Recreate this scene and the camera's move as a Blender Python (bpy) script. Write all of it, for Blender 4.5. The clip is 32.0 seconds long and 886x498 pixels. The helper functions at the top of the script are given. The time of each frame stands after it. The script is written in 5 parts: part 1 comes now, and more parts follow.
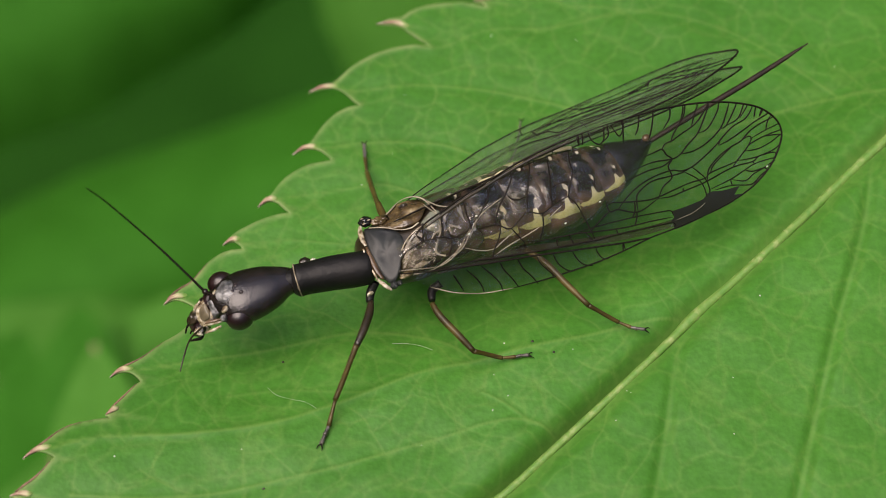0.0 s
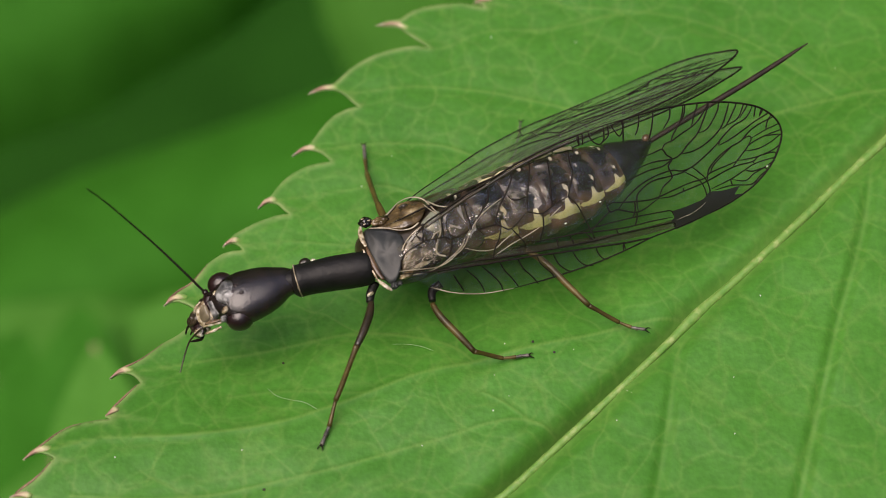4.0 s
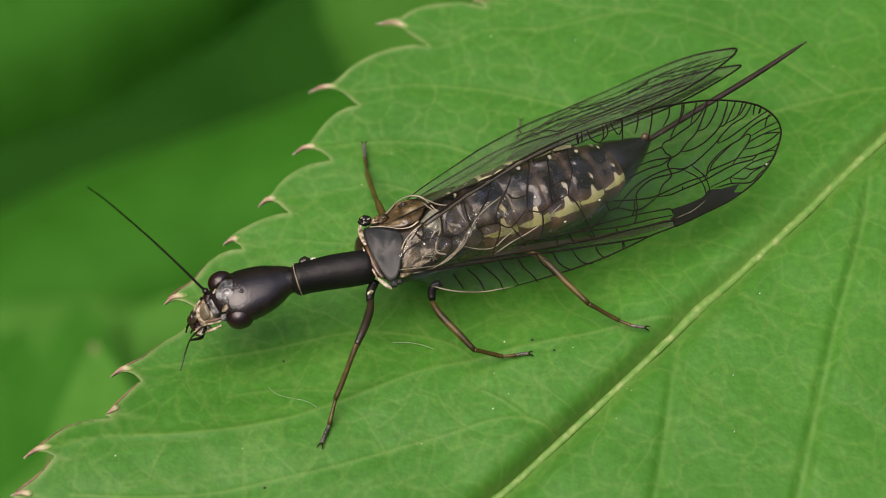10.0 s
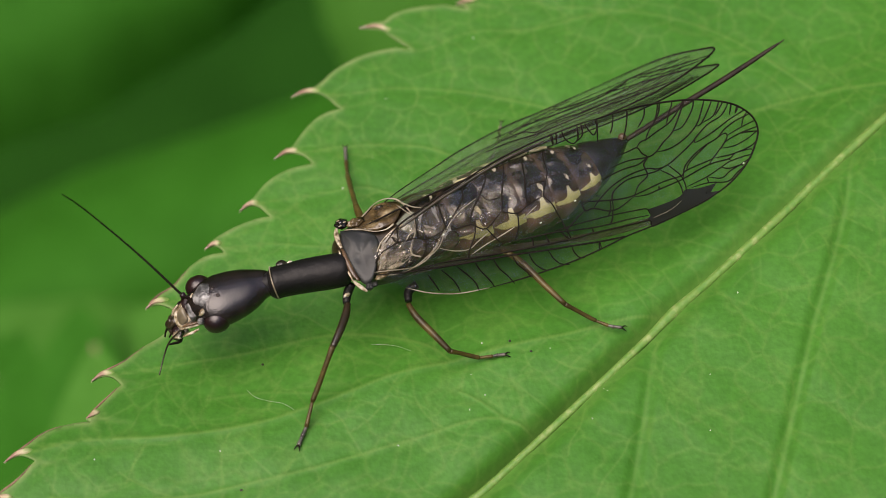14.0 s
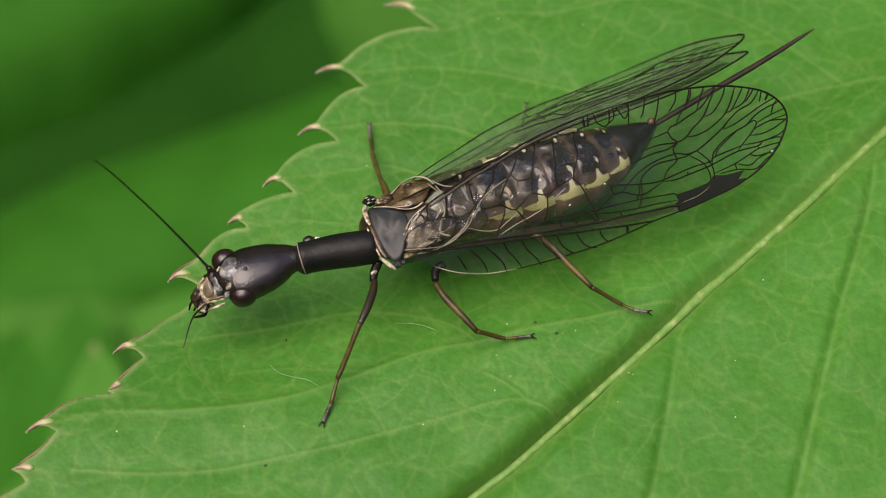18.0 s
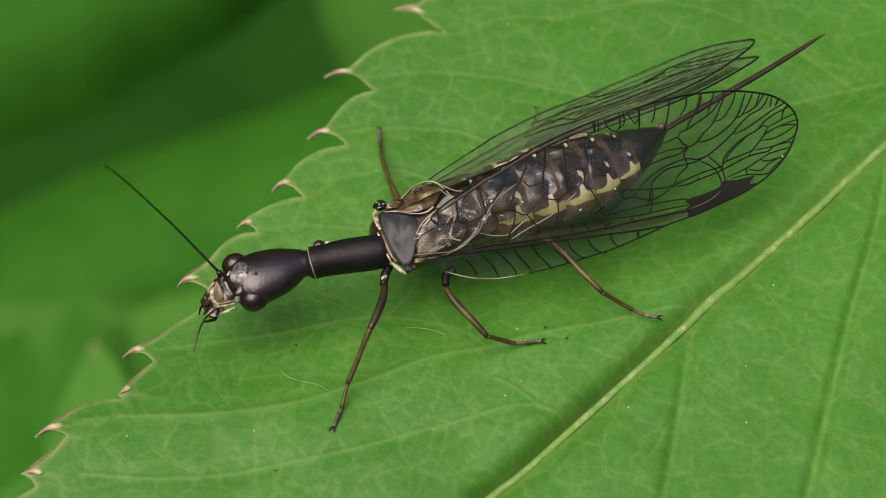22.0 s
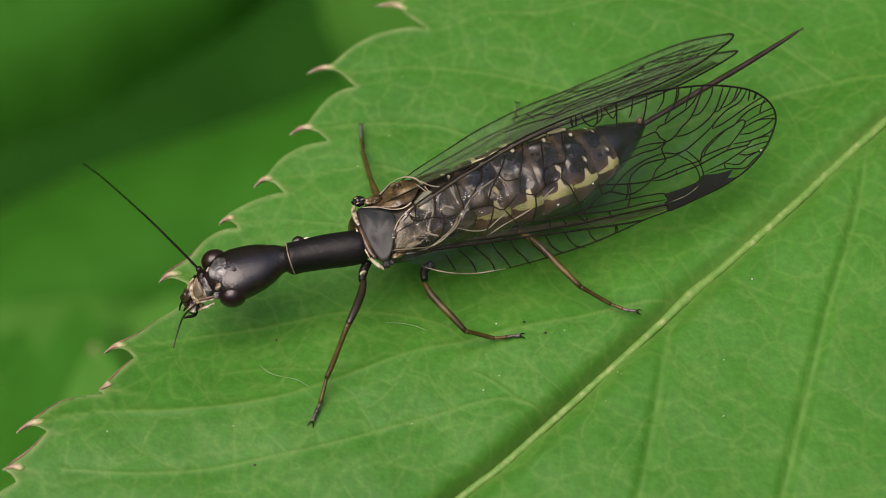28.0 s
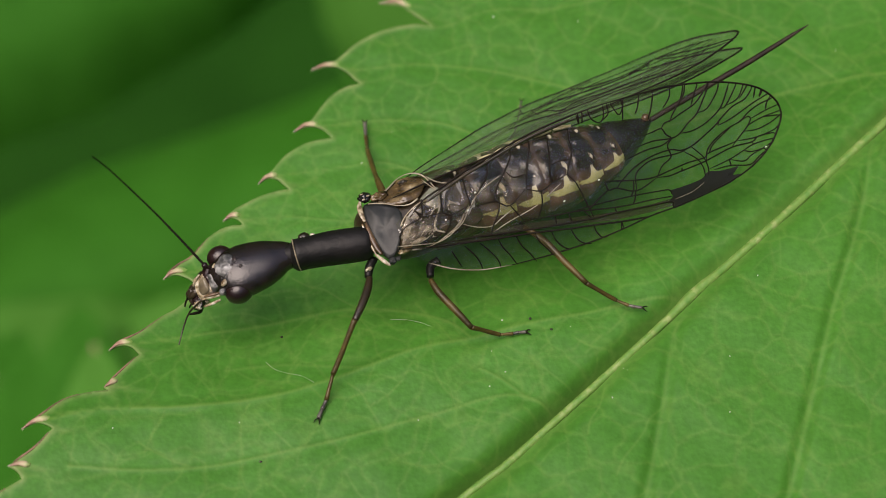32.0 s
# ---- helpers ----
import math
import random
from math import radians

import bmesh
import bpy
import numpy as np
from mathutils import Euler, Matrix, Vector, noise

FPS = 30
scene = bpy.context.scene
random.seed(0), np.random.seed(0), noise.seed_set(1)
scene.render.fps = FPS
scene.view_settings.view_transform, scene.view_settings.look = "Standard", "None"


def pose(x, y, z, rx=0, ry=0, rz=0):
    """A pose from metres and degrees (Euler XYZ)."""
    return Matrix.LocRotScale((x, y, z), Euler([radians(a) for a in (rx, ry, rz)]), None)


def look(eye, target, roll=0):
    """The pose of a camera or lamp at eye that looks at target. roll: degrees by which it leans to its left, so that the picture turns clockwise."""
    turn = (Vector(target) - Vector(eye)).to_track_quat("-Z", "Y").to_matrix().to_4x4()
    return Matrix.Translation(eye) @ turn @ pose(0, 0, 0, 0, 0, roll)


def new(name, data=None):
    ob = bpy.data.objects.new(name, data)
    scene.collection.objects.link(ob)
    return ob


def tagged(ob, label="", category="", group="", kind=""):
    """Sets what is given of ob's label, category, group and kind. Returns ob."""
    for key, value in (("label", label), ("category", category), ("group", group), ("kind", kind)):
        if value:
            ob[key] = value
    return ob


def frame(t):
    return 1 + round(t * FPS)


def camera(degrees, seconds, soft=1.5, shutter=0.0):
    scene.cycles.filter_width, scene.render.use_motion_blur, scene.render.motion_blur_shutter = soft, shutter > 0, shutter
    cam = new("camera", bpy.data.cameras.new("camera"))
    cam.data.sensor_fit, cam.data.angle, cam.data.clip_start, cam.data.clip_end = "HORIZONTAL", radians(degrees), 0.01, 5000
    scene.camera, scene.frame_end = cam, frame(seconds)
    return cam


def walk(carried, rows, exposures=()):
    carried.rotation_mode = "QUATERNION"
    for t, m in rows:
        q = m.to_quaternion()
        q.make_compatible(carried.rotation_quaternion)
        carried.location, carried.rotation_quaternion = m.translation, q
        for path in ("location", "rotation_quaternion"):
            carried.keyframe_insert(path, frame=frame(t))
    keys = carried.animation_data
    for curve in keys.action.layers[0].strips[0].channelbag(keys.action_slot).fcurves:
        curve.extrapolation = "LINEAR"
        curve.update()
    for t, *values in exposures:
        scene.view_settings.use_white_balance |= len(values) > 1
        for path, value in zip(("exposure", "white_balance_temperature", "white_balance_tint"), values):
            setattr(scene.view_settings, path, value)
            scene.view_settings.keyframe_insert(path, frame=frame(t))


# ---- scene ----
# A snakefly rests on a toothed green leaf that sways a little in the wind, before a camera on a stand.
# Lengths are written in millimetres and turned into metres when a mesh is made.
import itertools

from mathutils import geometry

MM = 0.001
cam = camera(30.0, 32.0, soft=0.5)
EYE = pose(0, -0.02586, 0.04138, 32, 0, 0)
walk(cam, [(0, EYE), (32, EYE)], [(0, 1.14, 7450, 20), (14, 1.14, 7450, 20), (17, 1.18, 7450, 20), (20, 1.15, 7450, 20), (23, 1.08, 7450, 20), (24, 1.02, 7450, 20), (25, 0.95, 7450, 20), (28, 1.03, 7450, 20), (32, 1.01, 7450, 20)])
cam.data.dof.use_dof = True
cam.data.dof.focus_distance = 0.0473
cam.data.dof.aperture_fstop = 75

# ---- light: bright overcast, with the sun soft behind thin cloud ----
world = bpy.data.worlds.new("sky")
scene.world = world
world.use_nodes = True
wn = world.node_tree.nodes
sky = wn.new("ShaderNodeTexSky")
sky.sky_type = "NISHITA"
sky.sun_disc = False
sky.sun_elevation = radians(67)
sky.sun_rotation = radians(-116)
wn["Background"].inputs["Strength"].default_value = 0.14
world.node_tree.links.new(sky.outputs["Color"], wn["Background"].inputs["Color"])
sun_data = bpy.data.lights.new("sun", "SUN")
sun_data.energy, sun_data.angle, sun_data.color = 2.8, radians(60), (1.0, 0.96, 0.9)
sun = new("sun", sun_data)
sun.matrix_world = look((-0.45, -0.22, 1.18), (0, 0, 0))


# ---- materials ----
def material(name):
    m = bpy.data.materials.new(name)
    m.use_nodes = True
    return m, m.node_tree.nodes, m.node_tree.links, m.node_tree.nodes["Principled BSDF"]


def noise_node(nodes, scale, detail=4.0, rough=0.55):
    n = nodes.new("ShaderNodeTexNoise")
    n.inputs["Scale"].default_value = scale
    n.inputs["Detail"].default_value = detail
    n.inputs["Roughness"].default_value = rough
    return n


def ramp(nodes, links, fac, stops):
    r = nodes.new("ShaderNodeValToRGB")
    e = r.color_ramp.elements
    while len(e) < len(stops):
        e.new(0.5)
    for el, (p, c) in zip(e, stops):
        el.position, el.color = p, (*c, 1)
    links.new(fac, r.inputs["Fac"])
    return r.outputs["Color"]


def mix(nodes, links, fac, a, b, blend="MIX"):
    m = nodes.new("ShaderNodeMix")
    m.data_type, m.blend_type = "RGBA", blend
    for sock, v in ((m.inputs["Factor"], fac), (m.inputs["A"], a), (m.inputs["B"], b)):
        if isinstance(v, (int, float)):
            sock.default_value = v
        elif isinstance(v, tuple):
            sock.default_value = (*v, 1)
        else:
            links.new(v, sock)
    return m.outputs["Result"]


def bump(nodes, links, height, bsdf, dist, strength=1.0, under=None):
    b = nodes.new("ShaderNodeBump")
    b.inputs["Strength"].default_value = strength
    b.inputs["Distance"].default_value = dist
    links.new(height, b.inputs["Height"])
    if under is not None:
        links.new(under, b.inputs["Normal"])
    links.new(b.outputs["Normal"], bsdf.inputs["Normal"])
    return b.outputs["Normal"]


def coords(nodes):
    return nodes.new("ShaderNodeTexCoord").outputs["Object"]


def chitin(name, stops, rough=0.35, scale=2500, grain=9000, relief=6e-6, coat=0.0):
    """Insect cuticle: mottled at two scales, with a fine punctured relief."""
    m, n, l, b = material(name)
    co = coords(n)
    a = noise_node(n, scale, 3)
    g = noise_node(n, grain, 2)
    l.new(co, a.inputs["Vector"])
    l.new(co, g.inputs["Vector"])
    col = ramp(n, l, a.outputs["Fac"], stops)
    l.new(col, b.inputs["Base Color"])
    b.inputs["Roughness"].default_value = rough
    b.inputs["Coat Weight"].default_value = coat
    bump(n, l, g.outputs["Fac"], b, relief)
    return m


def leaf_material(name, dark, light, pale, see=0.35, rough=0.5, gloss=0.3):
    """Leaf blade: pigment mottled at two scales, pale veins from the blade's own vein map, a net of fine veinlets."""
    m, n, l, b = material(name)
    co = coords(n)
    big = noise_node(n, 130, 2)
    fine = noise_node(n, 4200, 4)
    for t in (big, fine):
        l.new(co, t.inputs["Vector"])
    col = ramp(n, l, big.outputs["Fac"], [(0.3, dark), (0.7, light)])
    net = n.new("ShaderNodeTexVoronoi")
    net.feature = "DISTANCE_TO_EDGE"
    net.inputs["Scale"].default_value = 850
    warp = n.new("ShaderNodeVectorMath")
    warp.operation = "MULTIPLY_ADD"
    wnoise = noise_node(n, 700, 2)
    l.new(co, wnoise.inputs["Vector"])
    l.new(wnoise.outputs["Color"], warp.inputs[0])
    warp.inputs[1].default_value = (0.0012, 0.0012, 0.0012)
    l.new(co, warp.inputs[2])
    l.new(warp.outputs["Vector"], net.inputs["Vector"])
    line = ramp(n, l, net.outputs["Distance"], [(0.0, (1, 1, 1)), (0.09, (0, 0, 0))])
    faint = n.new("ShaderNodeMath")
    faint.operation = "MULTIPLY"
    l.new(line, faint.inputs[0])
    faint.inputs[1].default_value = 0.2
    col = mix(n, l, faint.outputs[0], col, pale)
    speck = ramp(n, l, fine.outputs["Fac"], [(0.35, (0.84, 0.87, 0.82)), (0.65, (1.15, 1.11, 1.15))])
    col = mix(n, l, 0.85, col, speck, "MULTIPLY")
    vein = n.new("ShaderNodeAttribute")
    vein.attribute_name = "vein"
    col = mix(n, l, vein.outputs["Fac"], col, pale)
    rim = n.new("ShaderNodeAttribute")
    rim.attribute_name = "rim"
    col = mix(n, l, rim.outputs["Fac"], col, (0.26, 0.35, 0.13))
    l.new(col, b.inputs["Base Color"])
    b.inputs["Roughness"].default_value = rough
    b.inputs["Specular IOR Level"].default_value = gloss
    cells = n.new("ShaderNodeTexVoronoi")
    cells.inputs["Scale"].default_value = 7500
    l.new(co, cells.inputs["Vector"])
    nrm = bump(n, l, net.outputs["Distance"], b, 5e-5, 0.5)
    nrm = bump(n, l, cells.outputs["Distance"], b, 1.2e-5, 0.5, nrm)
    bump(n, l, fine.outputs["Fac"], b, 1.5e-5, 0.6, nrm)
    tr = n.new("ShaderNodeBsdfTranslucent")
    l.new(col, tr.inputs["Color"])
    ms = n.new("ShaderNodeMixShader")
    ms.inputs["Fac"].default_value = see
    l.new(b.outputs[0], ms.inputs[1])
    l.new(tr.outputs[0], ms.inputs[2])
    l.new(ms.outputs[0], n["Material Output"].inputs["Surface"])
    return m


LEAF = leaf_material("leaf_blade", (0.04, 0.178, 0.018), (0.055, 0.215, 0.024), (0.17, 0.3, 0.07))
LEAF_FAR = leaf_material("far_leaf_blade", (0.024, 0.145, 0.011), (0.033, 0.178, 0.016), (0.05, 0.19, 0.026), 0.35, 0.7, 0.08)
# lighter copy of the far leaf colour, standing for leaves in more light
LEAF_LIT = leaf_material("lit_leaf_blade", (0.05, 0.2, 0.024), (0.07, 0.24, 0.034), (0.09, 0.25, 0.05), 0.4, 0.7, 0.08)
RIB = chitin("midrib_green", [(0.32, (0.065, 0.18, 0.025)), (0.55, (0.11, 0.21, 0.04)), (0.7, (0.2, 0.27, 0.09))], 0.5, 3600, 6000, 3e-5)


def tooth_material():
    """A dry tooth tip: pale at the point, pinkish brown, then cream and green at its root."""
    m, n, l, b = material("tooth_tip")
    along = n.new("ShaderNodeAttribute")
    along.attribute_name = "along"
    blot = noise_node(n, 5200, 3)
    l.new(coords(n), blot.inputs["Vector"])
    add = n.new("ShaderNodeMath")
    add.operation = "MULTIPLY_ADD"
    l.new(blot.outputs["Fac"], add.inputs[0])
    add.inputs[1].default_value = 0.5
    l.new(along.outputs["Fac"], add.inputs[2])
    l.new(ramp(n, l, add.outputs[0], [(0.2, (0.36, 0.31, 0.25)), (0.42, (0.19, 0.1, 0.07)), (0.62, (0.27, 0.18, 0.115)), (0.8, (0.38, 0.34, 0.2)), (1.0, (0.15, 0.27, 0.06))]), b.inputs["Base Color"])
    b.inputs["Roughness"].default_value = 0.5
    bump(n, l, blot.outputs["Fac"], b, 1.5e-5)
    return m


TOOTH = tooth_material()
DRY = chitin("dry_leaf_edge", [(0.35, (0.09, 0.045, 0.025)), (0.65, (0.2, 0.12, 0.07))], 0.6, 3000)
FAR_TIP = chitin("far_tooth_tip", [(0.35, (0.2, 0.12, 0.07)), (0.65, (0.28, 0.17, 0.11))], 0.5, 800)
BRISTLE = chitin("bristle", [(0.35, (0.12, 0.25, 0.06)), (0.65, (0.24, 0.34, 0.13))], 0.5, 2500)
BLACK = chitin("black_cuticle", [(0.3, (0.004, 0.003, 0.003)), (0.7, (0.012, 0.008, 0.007))], 0.22, 1500, 15000, 1.6e-5)
BLACK.node_tree.nodes["Principled BSDF"].inputs["Specular IOR Level"].default_value = 0.75


def punctured(name, stops, rough, pits, spec):
    """Head cuticle: dark and glossy, pitted all over."""
    m = chitin(name, stops, rough, 3800, 9000, 1e-5)
    n, l = m.node_tree.nodes, m.node_tree.links
    b = n["Principled BSDF"]
    b.inputs["Specular IOR Level"].default_value = spec
    cell = n.new("ShaderNodeTexVoronoi")
    cell.inputs["Scale"].default_value = 19000
    l.new(coords(n), cell.inputs["Vector"])
    bump(n, l, cell.outputs["Distance"], b, pits)
    return m


HEAD = punctured("punctured_cuticle", [(0.3, (0.005, 0.0035, 0.0035)), (0.7, (0.014, 0.009, 0.008))], 0.25, 6e-6, 0.55)
# pale grey stands for the frons' sheen; also colours the grey brow plates
FRONS = punctured("sheen_grey_cuticle", [(0.38, (0.012, 0.011, 0.011)), (0.52, (0.06, 0.06, 0.06)), (0.66, (0.26, 0.26, 0.255))], 0.34, 1.2e-5, 0.8)
MATT = chitin("matt_black_cuticle", [(0.3, (0.003, 0.0028, 0.0028)), (0.7, (0.008, 0.007, 0.0065))], 0.5, 1500, 4500, 2.2e-5)
MATT.node_tree.nodes["Principled BSDF"].inputs["Specular IOR Level"].default_value = 0.22
GREY = chitin("grey_plate", [(0.34, (0.006, 0.0065, 0.0075)), (0.66, (0.025, 0.027, 0.026))], 0.45, 1500, 5000, 1.2e-5)
GREY.node_tree.nodes["Principled BSDF"].inputs["Specular IOR Level"].default_value = 0.28
EYE_MAT = chitin("eye_maroon", [(0.3, (0.009, 0.004, 0.005)), (0.7, (0.015, 0.006, 0.006))], 0.28, 2500, 26000, 4e-6)
BROWN = chitin("leg_brown", [(0.33, (0.026, 0.019, 0.006)), (0.52, (0.06, 0.043, 0.011)), (0.72, (0.1, 0.074, 0.022))], 0.4, 1800)
BROWN.node_tree.nodes["Principled BSDF"].inputs["Specular IOR Level"].default_value = 0.3
DUSK = chitin("leg_dark", [(0.3, (0.009, 0.0065, 0.0035)), (0.7, (0.03, 0.02, 0.01))], 0.36, 1800)
SABRE = chitin("sabre_brown", [(0.3, (0.008, 0.0055, 0.0035)), (0.7, (0.026, 0.018, 0.011))], 0.5, 2200)
SABRE.node_tree.nodes["Principled BSDF"].inputs["Specular IOR Level"].default_value = 0.2
CREAM = chitin("cream_cuticle", [(0.36, (0.07, 0.045, 0.022)), (0.48, (0.27, 0.22, 0.14)), (0.64, (0.5, 0.47, 0.39))], 0.25, 5200, 6000, 3e-5)
RUST = chitin("rust_cuticle", [(0.3, (0.035, 0.018, 0.009)), (0.7, (0.13, 0.075, 0.035))], 0.3, 3200)
BROWN_PLATE = chitin("brown_face_plate", [(0.3, (0.08, 0.065, 0.04)), (0.7, (0.19, 0.155, 0.1))], 0.35, 2500)
PALE_EDGE = chitin("pale_ring_edge", [(0.3, (0.2, 0.17, 0.08)), (0.6, (0.38, 0.35, 0.2))], 0.35, 3500)
TARSUS = chitin("grey_tarsus", [(0.3, (0.02, 0.018, 0.014)), (0.7, (0.11, 0.1, 0.085))], 0.35, 5000)
TAN = chitin("tan_plate", [(0.3, (0.16, 0.13, 0.085)), (0.7, (0.3, 0.25, 0.17))], 0.3, 2500)
VEIN = chitin("vein_dark", [(0.3, (0.004, 0.003, 0.002)), (0.7, (0.011, 0.008, 0.005))], 0.6, 2500)
VEIN.node_tree.nodes["Principled BSDF"].inputs["Specular IOR Level"].default_value = 0.12
PALE_VEIN = chitin("vein_pale", [(0.3, (0.12, 0.095, 0.06)), (0.7, (0.36, 0.32, 0.24))], 0.4, 1500)
WHITE = chitin("white_speck", [(0.3, (0.4, 0.46, 0.36)), (0.7, (0.62, 0.65, 0.56))], 0.5)
HAIR = chitin("hair_grey", [(0.3, (0.2, 0.28, 0.16)), (0.7, (0.4, 0.45, 0.36))], 0.4)
HAIR_PALE = chitin("pale_down", [(0.3, (0.26, 0.23, 0.17)), (0.7, (0.45, 0.41, 0.33))], 0.5)
TAWNY = chitin("tawny_spot", [(0.3, (0.3, 0.22, 0.11)), (0.7, (0.46, 0.36, 0.2))], 0.5)

AMBER = chitin("amber_cuticle", [(0.34, (0.016, 0.011, 0.006)), (0.5, (0.07, 0.046, 0.02)), (0.64, (0.2, 0.15, 0.08)), (0.74, (0.4, 0.36, 0.27))], 0.18, 2100, 2600, 9e-5)
GLOSS = chitin("glossy_brown_cuticle", [(0.34, (0.008, 0.006, 0.004)), (0.52, (0.034, 0.024, 0.015)), (0.66, (0.09, 0.068, 0.045)), (0.78, (0.2, 0.16, 0.11))], 0.16, 1100, 1500, 6e-5)
MILKY = chitin("milky_plate", [(0.3, (0.05, 0.055, 0.04)), (0.7, (0.22, 0.23, 0.18))], 0.22, 2200, 2600, 3e-5, 0.4)


def membrane_material(name, tint, body, clear, gleam=0.32, crease=2e-4, polish=0.16, dense=None):
    """Thin clear membrane: mostly let through, a little smoky body, a weak sheen."""
    m, n, l, b = material(name)
    co = coords(n)
    a = noise_node(n, 900, 3)
    l.new(co, a.inputs["Vector"])
    tp = n.new("ShaderNodeBsdfTransparent")
    tp.inputs["Color"].default_value = (*tint, 1)
    b.inputs["Base Color"].default_value = (*body, 1)
    b.inputs["Roughness"].default_value = 0.4
    gl = n.new("ShaderNodeBsdfGlossy")
    gl.inputs["Roughness"].default_value = polish
    fr = n.new("ShaderNodeLayerWeight")
    steep = n.new("ShaderNodeMath")
    steep.operation = "POWER"
    l.new(fr.outputs["Facing"], steep.inputs[0])
    steep.inputs[1].default_value = 3.0
    share = n.new("ShaderNodeMath")
    share.operation = "MULTIPLY_ADD"
    l.new(steep.outputs[0], share.inputs[0])
    share.inputs[1].default_value = gleam
    share.inputs[2].default_value = 0.028
    bp = n.new("ShaderNodeBump")
    bp.inputs["Distance"].default_value = crease
    l.new(a.outputs["Fac"], bp.inputs["Height"])
    for node in (gl, fr, b):
        l.new(bp.outputs["Normal"], node.inputs["Normal"])
    ms = n.new("ShaderNodeMixShader")
    ms.inputs["Fac"].default_value = clear
    if dense is not None:
        patch = noise_node(n, 2600, 4)
        l.new(co, patch.inputs["Vector"])
        l.new(ramp(n, l, patch.outputs["Fac"], [(0.42, (clear,) * 3), (0.68, (dense,) * 3)]), ms.inputs["Fac"])
    l.new(b.outputs[0], ms.inputs[1])
    l.new(tp.outputs[0], ms.inputs[2])
    sheen = n.new("ShaderNodeMixShader")
    l.new(share.outputs[0], sheen.inputs["Fac"])
    l.new(ms.outputs[0], sheen.inputs[1])
    l.new(gl.outputs[0], sheen.inputs[2])
    l.new(sheen.outputs[0], n["Material Output"].inputs["Surface"])
    return m


MEMBRANE = membrane_material("wing_membrane", (0.975, 0.972, 0.965), (0.1, 0.095, 0.085), 0.98)
# greyer copy of the clear membrane: the far wing's edge-on haze put into colour
HAZED = membrane_material("hazed_membrane", (0.94, 0.935, 0.925), (0.2, 0.195, 0.18), 0.86, 0.5)
DULL = membrane_material("dull_membrane", (0.88, 0.87, 0.86), (0.2, 0.195, 0.18), 0.76, 0.6)
BAND = membrane_material("wing_band", (0.6, 0.56, 0.48), (0.05, 0.04, 0.026), 0.6)
# whitish film for the slivers that stand for glints
GLINTED = membrane_material("glint_membrane", (0.85, 0.85, 0.82), (0.6, 0.58, 0.55), 0.6, 0.9, 4e-4, 0.07)
# tan patches: amber membrane, with its sky sheen put in as colour too
FOLDED = membrane_material("folded_membrane", (0.88, 0.85, 0.78), (0.34, 0.28, 0.19), 0.98, 1.0, 3e-4, 0.1, 0.87)
SMOKY = membrane_material("wing_stigma", (0.14, 0.11, 0.075), (0.008, 0.0065, 0.0045), 0.12, 0.05, 3e-5)


def abdomen_material():
    m, n, l, b = material("abdomen_cuticle")
    co = coords(n)
    a = noise_node(n, 1800, 4)
    l.new(co, a.inputs["Vector"])
    flank = ramp(n, l, a.outputs["Fac"], [(0.3, (0.026, 0.016, 0.01)), (0.7, (0.1, 0.062, 0.038))])
    # the back's palest mottling stands for hazy reflections off the wings above
    back = ramp(n, l, a.outputs["Fac"], [(0.4, (0.005, 0.0038, 0.003)), (0.56, (0.016, 0.012, 0.009)), (0.72, (0.07, 0.055, 0.042))])
    upper = n.new("ShaderNodeAttribute")
    upper.attribute_name = "back"
    col = mix(n, l, upper.outputs["Fac"], flank, back)
    mark = n.new("ShaderNodeAttribute")
    mark.attribute_name = "mark"
    edge = noise_node(n, 3500, 2)
    l.new(co, edge.inputs["Vector"])
    add = n.new("ShaderNodeMath")
    add.operation = "MULTIPLY_ADD"
    l.new(edge.outputs["Fac"], add.inputs[0])
    add.inputs[1].default_value = 0.7
    l.new(mark.outputs["Fac"], add.inputs[2])
    sel = ramp(n, l, add.outputs[0], [(0.76, (0, 0, 0)), (0.9, (1, 1, 1))])
    col = mix(n, l, sel, col, mix(n, l, upper.outputs["Fac"], (0.29, 0.285, 0.11), (0.44, 0.4, 0.3)))
    l.new(col, b.inputs["Base Color"])
    worn = ramp(n, l, edge.outputs["Fac"], [(0.35, (0.12, 0.12, 0.12)), (0.65, (0.28, 0.28, 0.28))])
    l.new(worn, b.inputs["Roughness"])
    b.inputs["Specular IOR Level"].default_value = 0.45
    b.inputs["Coat Weight"].default_value = 0.1
    b.inputs["Coat Roughness"].default_value = 0.1
    broad = noise_node(n, 1300, 1)
    l.new(co, broad.inputs["Vector"])
    nrm = bump(n, l, broad.outputs["Fac"], b, 3.4e-4)
    bump(n, l, edge.outputs["Fac"], b, 1.2e-5, 1.0, nrm)
    return m


ABDOMEN = abdomen_material()


# ---- mesh tools ----
def part(name, bm, mat, parent=None, label=""):
    """Link a bmesh, drawn in millimetres, as one smooth mesh object."""
    for v in bm.verts:
        v.co *= MM
    for f in bm.faces:
        f.smooth = True
    me = bpy.data.meshes.new(name)
    bm.to_mesh(me)
    bm.free()
    me.materials.append(mat)
    ob = new(name, me)
    ob.parent = parent
    if label:
        tagged(ob, label)
    return ob


